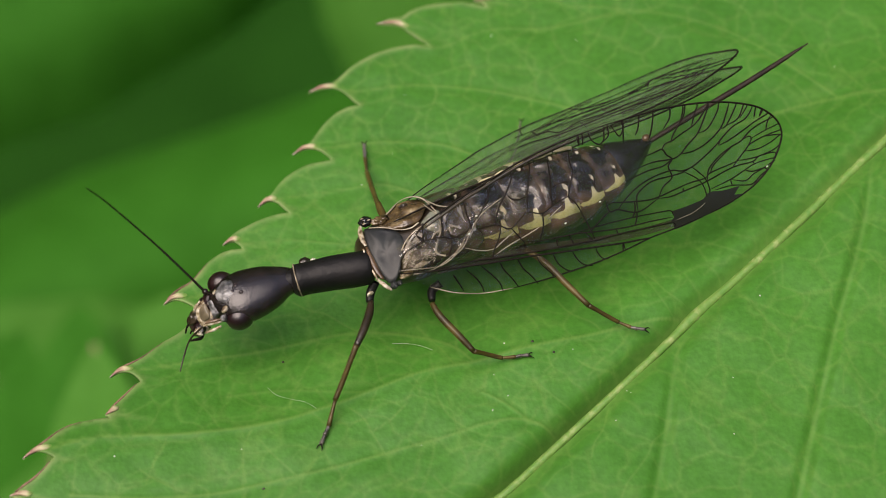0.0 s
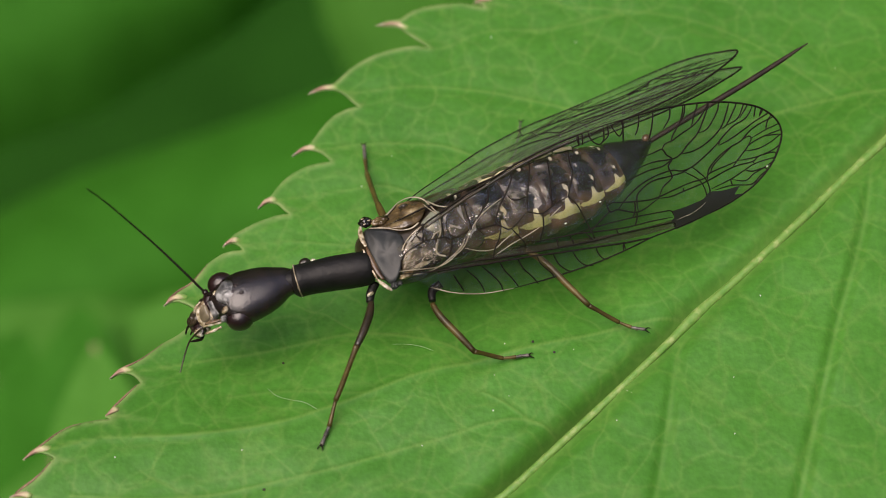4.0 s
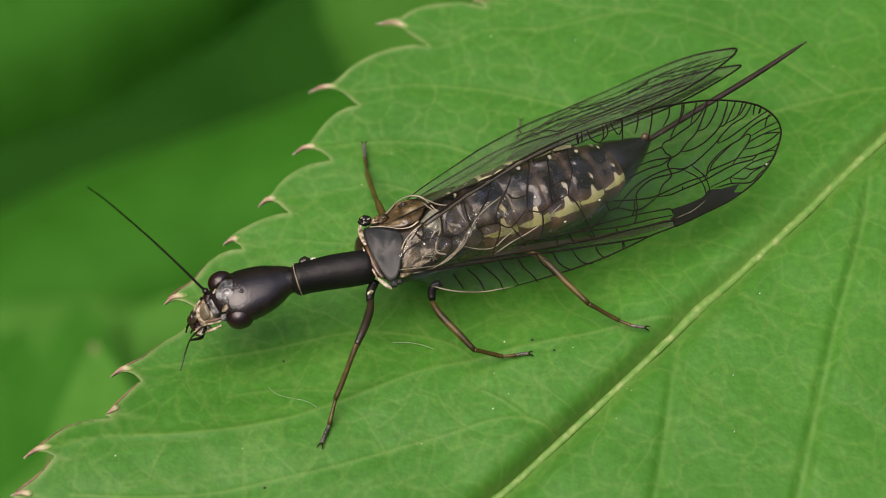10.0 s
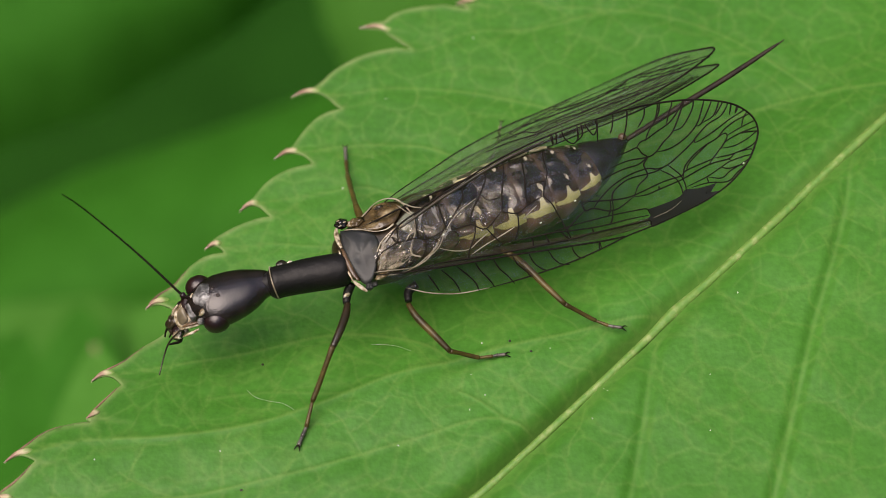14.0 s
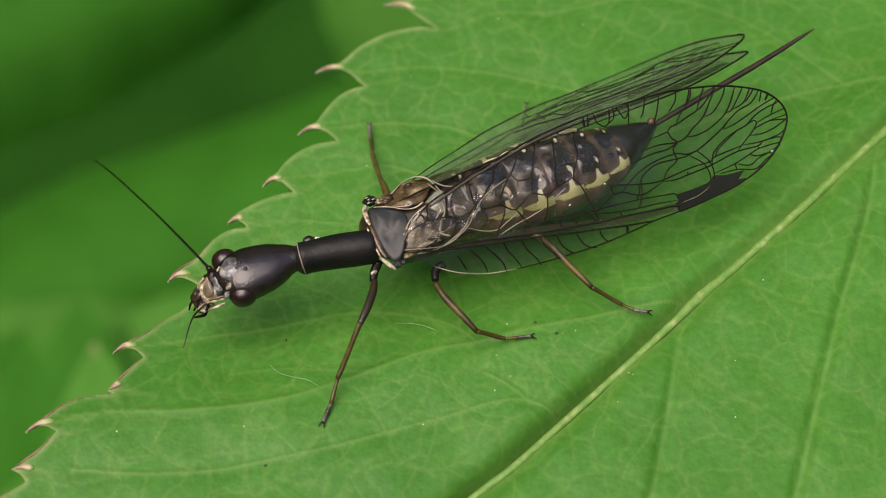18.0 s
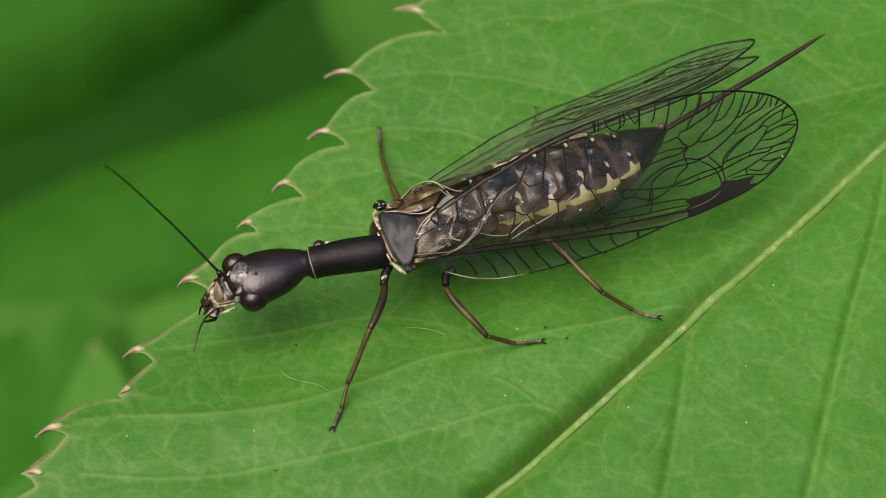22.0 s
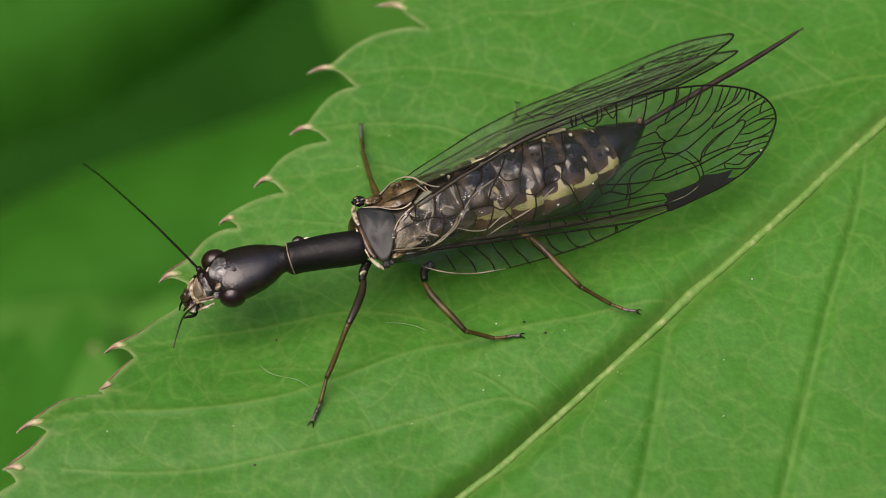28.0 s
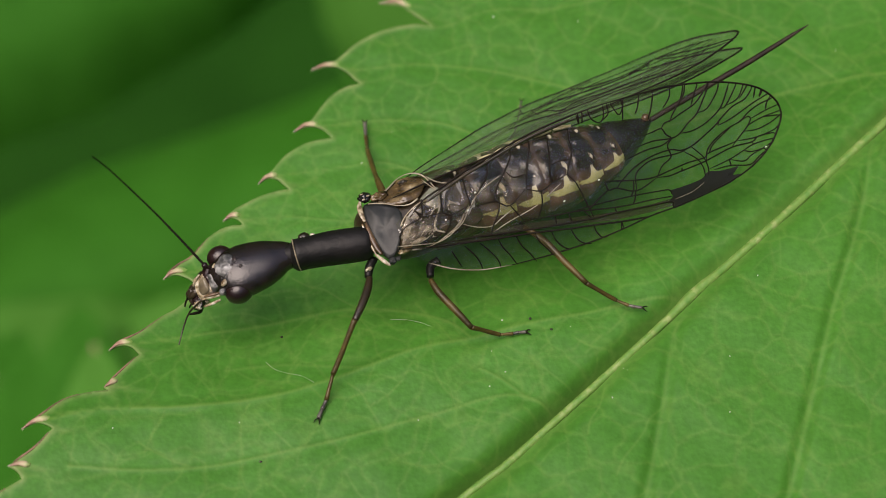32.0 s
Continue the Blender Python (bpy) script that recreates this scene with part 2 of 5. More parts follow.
def spline(points, per=6):
    """A Catmull-Rom curve through the points."""
    p = [Vector(q) for q in points]
    p = [p[0] * 2 - p[1], *p, p[-1] * 2 - p[-2]]
    out = []
    for i in range(1, len(p) - 2):
        a, b, c, d = p[i - 1:i + 3]
        for k in range(per):
            t = k / per
            out.append(0.5 * (2 * b + (c - a) * t + (2 * a - 5 * b + 4 * c - d) * t * t + (3 * b - a - 3 * c + d) * t ** 3))
    return out + [p[-2]]


def smooth_values(values, per=6):
    return [v.x for v in spline([(v, 0, 0) for v in values], per)]


def tube(bm, path, radii, sides=8, flat=1.0, up=(0, 0, 1), caps=True):
    """A tube along the path; flat: its height over its width."""
    path = [Vector(p) for p in path]
    rings = []
    for i, p in enumerate(path):
        d = (path[min(i + 1, len(path) - 1)] - path[max(i - 1, 0)]).normalized()
        s = d.cross(Vector(up))
        s = s.normalized() if s.length > 1e-4 else Vector((1, 0, 0))
        u = s.cross(d)
        r = radii[i] if isinstance(radii, (list, tuple)) else radii
        rings.append([bm.verts.new(p + s * r * math.cos(2 * math.pi * k / sides) + u * r * flat * math.sin(2 * math.pi * k / sides)) for k in range(sides)])
    for a, b in zip(rings, rings[1:]):
        for k in range(sides):
            bm.faces.new((a[k], a[(k + 1) % sides], b[(k + 1) % sides], b[k]))
    if caps:
        for ring, i in ((rings[0], 0), (rings[-1], -1)):
            c = bm.verts.new(path[i])
            for k in range(sides):
                bm.faces.new((ring[k], ring[(k + 1) % sides], c))
    return rings


def limb(name, points, radii, mat, parent, sides=12, per=5, label="", flat=1.0):
    bm = bmesh.new()
    tube(bm, spline(points, per), smooth_values(radii, per), sides, flat)
    bmesh.ops.recalc_face_normals(bm, faces=bm.faces)
    return part(name, bm, mat, parent, label)


def ball(name, centre, axes, sizes, mat, parent, label="", seg=24, lumps=0.0):
    """An ellipsoid with the given axes and half sizes, a little uneven."""
    bm = bmesh.new()
    bmesh.ops.create_uvsphere(bm, u_segments=seg, v_segments=seg // 2 + 2, radius=1)
    a = [Vector(v) for v in axes]
    for v in bm.verts:
        k = 1 + lumps * noise.noise(v.co * 2.3 + Vector(centre))
        v.co = Vector(centre) + sum((a[i] * v.co[i] * sizes[i] * k for i in range(3)), Vector())
    return part(name, bm, mat, parent, label)


# ---- the leaf ----
MIDRIB = [(17.63, 8.09), (13.79, 4.47), (12.42, 3.12), (10.46, 1.14), (8.59, -0.68), (7.34, -1.84), (6.45, -2.78), (5.06, -4.18), (3.4, -5.81), (1.79, -7.38), (1.01, -8.02), (-1.26, -10), (-5.09, -13.32)]
VEINS = []


def leaf_vein(w, *points):
    VEINS.append((points, w))


leaf_vein(0.1, (7.27, -2.04), (5.95, -2.28), (4.3, -2.75), (2.84, -3.1), (0.82, -3.65), (-0.48, -3.97), (-1.84, -4.51), (-3.17, -5.06), (-4.76, -5.61), (-7.08, -5.96), (-9.41, -6.05), (-11.22, -6.56))
leaf_vein(0.07, (0.82, -3.65), (0.19, -3.19), (-1.18, -2.84), (-2.57, -2.78), (-3.93, -3.1), (-5.36, -3.43), (-7.26, -3.75), (-9.15, -4.11))
leaf_vein(0.07, (7.12, -2.38), (6.7, -3.12), (6.49, -3.84), (6.18, -5.53), (5.77, -7.4), (5.35, -9.19))
leaf_vein(0.095, (13.45, 3.87), (13.04, 3.17), (12.63, 1.42), (12.07, -0.27), (11.32, -2.28), (10.55, -4.65), (9.56, -7.81), (8.99, -9.51))
leaf_vein(0.1, (16.19, 6.55), (13.93, 6.04), (12.33, 5.7), (10.5, 5.17), (8.67, 4.45), (6.35, 3.66), (2.84, 2.24), (0.27, 1.11), (-2.24, 0.22), (-4.37, -0.76), (-7.91, -1.81))
leaf_vein(0.06, (12.33, 5.7), (9.37, 8.16), (6.71, 9.1), (3.97, 9.34))
leaf_vein(0.06, (5.79, 9.1), (3.57, 8.51), (1.2, 8.27), (-0.43, 7.58), (-1.89, 8.51))
leaf_vein(0.07, (6.35, 3.66), (3.81, 5.22), (1.35, 5.88), (-0.78, 6.1), (-2.56, 5.88), (-3.97, 5.83))
leaf_vein(0.07, (2.84, 2.24), (0.28, 3.7), (-1.46, 3.92), (-2.85, 3.81), (-4.4, 3.49))
leaf_vein(0.06, (0.27, 1.11), (-1.44, 2.24), (-3.14, 2.13), (-4.83, 1.83), (-5.46, 1.5))
leaf_vein(0.05, (-2.24, 0.22), (-3.41, 0.22), (-4.75, 0.32), (-6.41, 0.12))
leaf_vein(0.07, (3.37, -5.98), (2.29, -5.49), (1.19, -5.61), (-0.06, -6.05), (-2.23, -6.73), (-4.66, -7.4), (-7.38, -7.89), (-10.14, -7.81))
leaf_vein(0.05, (2.29, -5.49), (1.67, -5), (1.05, -4.65))
leaf_vein(0.025, (6.5, -3.75), (7.36, -4.83), (8.55, -5.61), (9.56, -6.39))
leaf_vein(0.035, (10.55, -4.65), (11.56, -5.35), (12.7, -6.13))
leaf_vein(0.045, (-2.12, -4.65), (-3.55, -4.65), (-4.81, -4.65), (-6.07, -4.83))
# teeth of the free margin, from the tip end upwards: the edge under the tooth from its notch out, the tip, and the lobe that rises from it
TEETH = []


def tooth(under, tip, lobe):
    TEETH.append((under, tip, lobe))


tooth([(-12.9, -10.6), (-13.2, -10.3)], (-13.6, -10.1), [(-13.2, -9.7), (-12.7, -9.3), (-12.2, -8.9), (-11.7, -8.5)])
tooth([(-11.30, -8.22), (-11.48, -7.99)], (-11.73, -7.86), [(-11.42, -7.57), (-11.17, -7.35), (-10.96, -7.10), (-10.78, -6.83)])
tooth([(-10.67, -6.70), (-10.90, -6.59), (-11.19, -6.54)], (-11.53, -6.76), [(-11.28, -6.49), (-10.98, -6.22), (-10.70, -5.96), (-10.41, -5.77), (-10.08, -5.65), (-9.70, -5.56)])
tooth([(-9.28, -5.51), (-9.33, -5.49)], (-9.42, -5.43), [(-9.21, -5.13), (-9.02, -4.90), (-8.83, -4.67), (-8.66, -4.47)])
tooth([(-8.54, -4.39), (-8.69, -4.22), (-8.89, -4.10), (-9.15, -4.10)], (-9.42, -4.26), [(-9.19, -3.99), (-8.95, -3.85), (-8.66, -3.68), (-8.38, -3.45), (-8.04, -3.14), (-7.66, -2.88), (-7.33, -2.55), (-7.15, -2.34)])
tooth([(-7.03, -2.21), (-7.25, -1.97), (-7.55, -1.80), (-7.84, -1.74)], (-8.12, -1.91), [(-7.96, -1.63), (-7.72, -1.38), (-7.41, -1.15), (-7.17, -0.80), (-6.97, -0.49), (-6.62, -0.18), (-6.30, -0.04)])
tooth([(-5.97, 0.0), (-6.08, 0.15), (-6.30, 0.25)], (-6.56, 0.12), [(-6.41, 0.35), (-6.24, 0.55), (-5.95, 0.75), (-5.60, 0.97), (-5.20, 1.15), (-4.87, 1.25)])
tooth([(-4.65, 1.27), (-4.85, 1.46), (-5.04, 1.64), (-5.32, 1.68)], (-5.61, 1.46), [(-5.44, 1.74), (-5.23, 1.94), (-5.09, 2.19), (-4.90, 2.46), (-4.60, 2.75), (-4.20, 3.00), (-3.83, 3.11)])
tooth([(-3.47, 3.19), (-3.63, 3.38), (-3.88, 3.57), (-4.26, 3.61)], (-4.67, 3.38), [(-4.42, 3.68), (-4.17, 3.83), (-4.02, 4.08), (-3.86, 4.36), (-3.63, 4.71), (-3.36, 4.99), (-3.03, 5.19)])
tooth([(-2.68, 5.30), (-2.86, 5.43), (-3.12, 5.72), (-3.44, 5.92), (-3.80, 5.92)], (-4.27, 5.76), [(-3.98, 6.01), (-3.59, 6.12), (-3.30, 6.39), (-3.01, 6.75), (-2.59, 7.09), (-2.13, 7.37), (-1.59, 7.57), (-1.01, 7.69)])
tooth([(-0.49, 7.64), (-0.83, 7.90), (-1.20, 8.20), (-1.53, 8.46)], (-2.22, 8.53), [(-1.83, 8.74), (-1.43, 8.81), (-1.14, 9.07), (-0.70, 9.28), (-0.15, 9.40), (0.52, 9.48)])
tooth([(1.32, 9.28), (1.18, 9.43)], (0.92, 9.48), [(1.22, 9.76), (1.78, 10.15), (2.72, 10.73), (3.86, 11.28)])
tooth([(4.99, 11.53)], (3.33, 12.53), [(4.31, 13.30), (5.71, 14.34), (7.71, 15.40)])
tooth([(8.2, 15.6)], (7.2, 16.6), [(8.2, 17.4), (9.4, 18.2)])


def segments(curve):
    c = np.array([tuple(p)[:2] for p in spline([(*p, 0) for p in curve], 5)])
    return c[:-1], c[1:]


def distance(pts, seg, reach=None):
    """The distance of each point from a curve; beyond reach it does not matter."""
    a, b = seg
    best = np.full(len(pts), 1e3)
    near = slice(None)
    if reach is not None:
        ends = np.concatenate([a, b])
        near = np.flatnonzero(((pts > ends.min(0) - reach) & (pts < ends.max(0) + reach)).all(1))
    sub = pts[near]
    low = best[near]
    for p, q in zip(a, b):
        d = q - p
        t = np.clip(((sub - p) @ d) / (d @ d), 0, 1)
        low = np.minimum(low, np.hypot(*(sub - p - t[:, None] * d).T))
    best[near] = low
    return best


RIB_SEG = segments(MIDRIB)
VEIN_SEG = [(segments(c), w, 0.24 if i in (2, 3) else 0.48) for i, (c, w) in enumerate(VEINS)]


def veinlets():
    """Small veins that leave the larger ones on both sides and wander off, forking once."""
    rng = random.Random(12)
    made = []
    for curve, w in VEINS + [(MIDRIB, 0.12)]:
        if w < 0.05:
            continue
        c = np.array([tuple(p)[:2] for p in spline([(*p, 0) for p in curve], 8)])
        walked, due, side = 0.0, rng.uniform(0.3, 1.0), 1
        for p, q in zip(c, c[1:]):
            walked += float(np.hypot(*(q - p)))
            if walked < due:
                continue
            due, side = walked + rng.uniform(0.7, 1.5), -side
            way = math.atan2(q[1] - p[1], q[0] - p[0]) + side * rng.uniform(0.7, 1.2)
            at_, run = np.array(q), [tuple(q)]
            for k in range(rng.randint(3, 5)):
                way += rng.uniform(-0.45, 0.45)
                at_ = at_ + np.array([math.cos(way), math.sin(way)]) * rng.uniform(0.35, 0.7)
                run.append(tuple(at_))
            made.append((segments(run), rng.uniform(0.02, 0.034)))
            fork = [run[2], (run[2][0] + 0.5 * math.cos(way - side), run[2][1] + 0.5 * math.sin(way - side)), (run[2][0] + 1.1 * math.cos(way - 0.8 * side), run[2][1] + 1.1 * math.sin(way - 0.8 * side))]
            made.append((segments(fork), 0.02))
    return made


VEINLET_SEG = veinlets()


def fold(pts):
    """How far the blade sinks behind its lowest side vein, along which it is folded."""
    c = np.array([tuple(p)[:2] for p in spline([(*p, 0) for p in VEINS[0][0]], 5)])[::-1]
    behind = pts[:, 1] > np.interp(pts[:, 0], c[:, 0], c[:, 1])
    d = distance(pts, VEIN_SEG[0][0])
    rib = np.where(pts[:, 0] > -12, distance(pts, RIB_SEG), 9)
    return np.where(behind, -1.15 * (1 - np.exp(-d / 2.3)), 0.0) * (1 - np.exp(-(rib / 1.8) ** 2))


def sink_on_ray(p, z):
    """A plan point, sunk by z along its straight line to the camera's place."""
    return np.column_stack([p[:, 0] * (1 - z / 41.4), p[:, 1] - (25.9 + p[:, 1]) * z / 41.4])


def sunk(p):
    """A point above the flat plan, carried down with the folded blade."""
    p = Vector(p)
    q = np.array([[p.x, p.y]])
    z = fold(q)
    (x, y), = sink_on_ray(q, z)
    return Vector((x, y, p.z + float(z[0])))


def blade(pts):
    """Height and vein pigment of the blade over the points (x, y)."""
    d0 = distance(pts, RIB_SEG)
    z = np.zeros(len(pts))
    pig = 0.4 * np.exp(-(d0 / 0.3) ** 2)
    for i, (seg, w, pale) in enumerate(VEIN_SEG):
        d = distance(pts, seg, 1.6)
        z -= ((1.6 if i in (2, 3) else 0.6) * w) * np.exp(-(d / (0.2 if i in (2, 3) else 0.36)) ** 2) * (1 - np.exp(-(d0 / 0.6) ** 2))
        z += (0.2 * w) * np.exp(-(d / (1.2 * w)) ** 2)
        pig = np.maximum(pig, pale * np.exp(-(d / (0.06 if i in (2, 3) else max(0.045, 0.38 * w))) ** 2) * min(1, w / 0.08))
    for seg, w in VEINLET_SEG:
        d = distance(pts, seg, 0.5)
        z -= (0.25 * w) * np.exp(-(d / 0.18) ** 2)
        pig = np.maximum(pig, 9 * w * np.exp(-(d / 0.034) ** 2))
    x, y = pts.T
    z += 0.045 * np.sin(1.5 * x + 0.7 * y) * np.sin(1.1 * y - 0.6 * x) + 0.015 * np.sin(3.1 * x - 1.2) * np.sin(2.7 * y + 0.5 * x)
    return z, pig


def blade_left(pts):
    """This half plunges steeply to the midrib, most of all towards the leaf's tip."""
    z, pig = blade(pts)
    d0 = distance(pts, RIB_SEG)
    deep = 0.26 + 0.3 / (1 + np.exp((pts[:, 1] + 3.2) * 1.5))
    return z - (deep + 0.1) * np.exp(-(d0 / 0.34) ** 2) - 0.14 * np.exp(-(d0 / 1.1) ** 2), pig


def blade_right(pts):
    z, pig = blade(pts)
    d0 = distance(pts, RIB_SEG)
    return z - 0.28 * np.exp(-(d0 / 0.45) ** 2) - 0.08 * np.exp(-(d0 / 1.1) ** 2), pig


def resample(curve, n):
    c = np.array([tuple(p)[:2] for p in curve])
    s = np.concatenate([[0], np.cumsum(np.hypot(*np.diff(c, axis=0).T))])
    t = np.linspace(0, s[-1], n)
    return np.stack([np.interp(t, s, c[:, 0]), np.interp(t, s, c[:, 1])], 1)


def toothed_margin(teeth):
    """The free margin, and under each of its points the one that the blade starts its edge from."""
    out = []
    for under, tip, lobe in teeth:
        t = Vector((*tip, 0))
        out += spline([(*p, 0) for p in (*under, tip)], 4)
        out += spline([tuple(t.lerp(Vector((*lobe[0], 0)), 0.3)), *[(*p, 0) for p in lobe]], 5)
    return out


def margin_strip(root, margin, step=0.09):
    """The toothed strip between the root line and the margin, as plan points and triangles; the root's points come first."""
    n = len(root)
    loop = np.concatenate([root, margin[::-1]])
    lo, hi = loop.min(0), loop.max(0)
    gx, gy = np.meshgrid(np.arange(lo[0], hi[0], step), np.arange(lo[1], hi[1], step))
    jig = np.random.default_rng(5).uniform(-0.02, 0.02, (gx.size, 2))
    grid = np.column_stack([gx.ravel(), gy.ravel()]) + jig
    x, y = grid.T
    hit = np.zeros(len(grid), bool)
    for (ax, ay), (bx, by) in zip(loop, np.roll(loop, -1, 0)):
        if ay != by:
            hit ^= ((ay > y) != (by > y)) & (x < (bx - ax) * (y - ay) / (by - ay) + ax)
    grid = grid[hit]
    near = np.minimum(distance(grid, (margin[:-1], margin[1:]), 0.5), distance(grid, (root[:-1], root[1:]), 0.5))
    pts = np.concatenate([loop, grid[near > 0.03]])
    m = len(loop)
    edges = [(i, (i + 1) % m) for i in range(m)]
    verts, _, faces, origin, _, _ = geometry.delaunay_2d_cdt([Vector(p) for p in pts], edges, [], 1, 1e-6)
    # the root's own points keep their order, so that the blade's grid can share them
    place, rest = {}, n
    for k, o in enumerate(origin):
        own = [q for q in o if q < n]
        if own:
            place[k] = own[0]
        else:
            place[k], rest = rest, rest + 1
    out = np.zeros((rest, 2))
    out[:n] = root
    for k, v in enumerate(verts):
        out[place[k]] = v
    return out, [[place[k] for k in f] for f in faces]


def sheet(name, inner, outer, across, mat, parent, shape, ease=1.0, margin=None, tips=()):
    """A leaf half between two curves of equal length, and past the outer one its toothed margin, with its height, vein and rim maps."""
    n = len(inner)
    u = np.linspace(0, 1, across) ** ease
    pts = (inner[:, None, :] * (1 - u)[None, :, None] + outer[:, None, :] * u[None, :, None]).reshape(-1, 2)
    i = np.arange(n * across).reshape(n, across)
    faces = np.stack([i[:-1, :-1], i[1:, :-1], i[1:, 1:], i[:-1, 1:]], -1).reshape(-1, 4).tolist()
    edge = np.full(len(pts), 9.0)
    if margin is not None:
        more, tris = margin_strip(outer, margin)
        seat = np.concatenate([i[:, -1], np.arange(len(pts), len(pts) + len(more) - n)])
        for f in tris:
            a, b, c = (more[k] for k in f[:3])
            turn = (b[0] - a[0]) * (c[1] - a[1]) - (b[1] - a[1]) * (c[0] - a[0])
            faces.append([int(seat[k]) for k in (f if turn > 0 else f[::-1])])
        gap = distance(more, (margin[:-1], margin[1:]))
        edge[i[:, -1]] = gap[:n]
        pts, edge = np.concatenate([pts, more[n:]]), np.concatenate([edge, gap[n:]])
    z, pig = shape(pts)
    rim = np.exp(-(edge / 0.1) ** 2) * (0.62 + 0.3 * np.sin(5.1 * pts[:, 1]) * np.sin(3.3 * pts[:, 0]))
    for tip in tips:
        rim = np.maximum(rim, 0.8 * np.exp(-(np.hypot(*(pts - tip).T) / 0.22) ** 2))
        streak = (np.array([tip]), np.array([tip + (1.3, -0.22)]))
        fade = np.clip(1.0 - (pts[:, 0] - tip[0]) / 1.5, 0, 1)
        rim = np.maximum(rim, 0.4 * fade * np.exp(-(distance(pts, streak, 0.5) / 0.07) ** 2))
    z = z * (1 - np.exp(-(edge / 0.4) ** 2)) + 0.03 * np.exp(-(edge / 0.09) ** 2)
    me = bpy.data.meshes.new(name)
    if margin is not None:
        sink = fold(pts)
        pts, z = sink_on_ray(pts, sink), z + sink
    me.from_pydata((np.column_stack([pts, z]) * MM).tolist(), [], faces)
    for key, val in (("vein", pig), ("rim", rim)):
        me.attributes.new(key, "FLOAT", "POINT").data.foreach_set("value", val.astype(np.float32))
    me.polygons.foreach_set("use_smooth", np.ones(len(faces), bool))
    me.materials.append(mat)
    ob = new(name, me)
    ob.parent = parent
    solid = ob.modifiers.new("thickness", "SOLIDIFY")
    solid.thickness, solid.offset = 0.05 * MM, -1
    return ob


def make_leaf():
    leaf = tagged(new("toothed_leaf"), "bright green toothed leaf with sunken pale veins, swaying", "leaf")
    rib = resample([(*p,) for p in segments(MIDRIB)[0]], 900)[::-1]
    margin = resample(toothed_margin(TEETH), 1100)
    # behind the teeth runs an even line, up to which the blade is one smooth grid
    root = resample(spline([(u[0][0] + 0.9, u[0][1] - 0.3, 0) for u, _, _ in TEETH], 8), 900)
    sheet("blade_half", rib, root, 140, LEAF, leaf, blade_left, margin=margin, tips=[0.3 * np.array(t) + 0.35 * np.array(u[-1]) + 0.35 * np.array(e[0]) for u, t, e in TEETH])
    far = resample([(-6.36, -14.69), (0.22, -15.92), (7.27, -14.28), (14.39, -9.82), (21.23, -3.02), (25.49, 3.92)], 520)
    sheet("blade_half", resample([tuple(p) for p in rib], 520)[::-1], far[::-1], 200, LEAF, leaf, blade_right, ease=1.6)
    # the midrib stands up as a rounded cord in its groove
    path = spline([(p[0], p[1] - 0.07, -0.34) for p in MIDRIB], 10)
    n = len(path)
    bm = bmesh.new()
    tube(bm, path, [0.145 - 0.035 * min(1, 1.6 * i / n) + 0.04 * math.exp(-((p - Vector((7.25, -2.02, -0.34))).length / 0.7) ** 2) for i, p in enumerate(path)], 14, 0.85)
    part("midrib", bm, RIB, leaf, "pale yellow-green midrib")
    for under, tip, lobe in TEETH:
        t, a, b, c = (Vector((*q, 0)) for q in (tip, lobe[0], lobe[1], under[-1]))
        d = Vector((*under[max(0, len(under) - 2)], 0))
        e = Vector((*under[max(0, len(under) - 3)], 0))
        f = Vector((*lobe[min(2, len(lobe) - 1)], 0))
        path = spline([t * 1.04 - a.lerp(c, 0.5) * 0.04 + Vector((0, 0, 0.04)), a.lerp(c, 0.5) + Vector((0, 0, 0.06)), b.lerp(d, 0.5) + Vector((0, 0, 0.02)), f.lerp(e, 0.5) - Vector((0, 0, 0.14))], 6)
        path = [sunk(p) for p in path]
        n = len(path) - 1
        bm = bmesh.new()
        along = bm.verts.layers.float.new("along")
        for i, ring in enumerate(tube(bm, path, smooth_values([0.008, 0.065, 0.09, 0.02], 6), 12, 0.6)):
            for v in ring:
                v[along] = i / n
        part("tooth_tip", bm, TOOTH, leaf, "pinkish brown dry tooth tip, cream at its root")
        if tip[1] < -1:
            edge = [t.lerp(a, 0.4), *(Vector((*q, 0)) for q in lobe[:5])]
            bm = bmesh.new()
            tube(bm, spline([sunk(p + Vector((0, 0, 0.03))) for p in edge], 5), smooth_values([0.02, 0.032, 0.032, 0.022, 0.014, 0.008][:len(edge)], 5), 8, 0.7)
            part("dry_edge", bm, DRY, leaf, "thin reddish brown dry leaf edge")
    # a row of tiny pale bristles along the lobes
    rng = random.Random(3)
    bm = bmesh.new()
    depth = fold(margin)
    seat = sink_on_ray(margin, depth)
    for i in range(len(margin) - 1):
        p, d = seat[i], margin[i + 1] - margin[i]
        out = Vector((-d[1], d[0], 0)).normalized() + Vector((rng.uniform(-0.4, 0.4), rng.uniform(-0.4, 0.4), rng.uniform(0.1, 0.6)))
        a = Vector((*p, depth[i])) - out * 0.02
        tube(bm, [a, a + out * 0.014, a + out * rng.uniform(0.018, 0.03)], [0.026, 0.028, 0.014], 5)
    bristles = part("bristles", bm, BRISTLE, leaf, "tiny pale bristles along the leaf edge")
    tagged(bristles, kind="stuff")
    return leaf


leaf = make_leaf()


# ---- the snakefly ----
fly = tagged(new("snakefly"), "black snakefly with clear net-veined wings, resting on the leaf", "insect")
AXIS = Vector((0.8753, 0.4835, 0))
ACROSS = Vector((-0.4835, 0.8753, 0))
MID = Vector((-1.76, -1.57, 2.3))


def mirrored(p):
    """The same place on the other side of the body."""
    p = Vector(p)
    return p - ACROSS * (2 * (p - MID).dot(ACROSS))


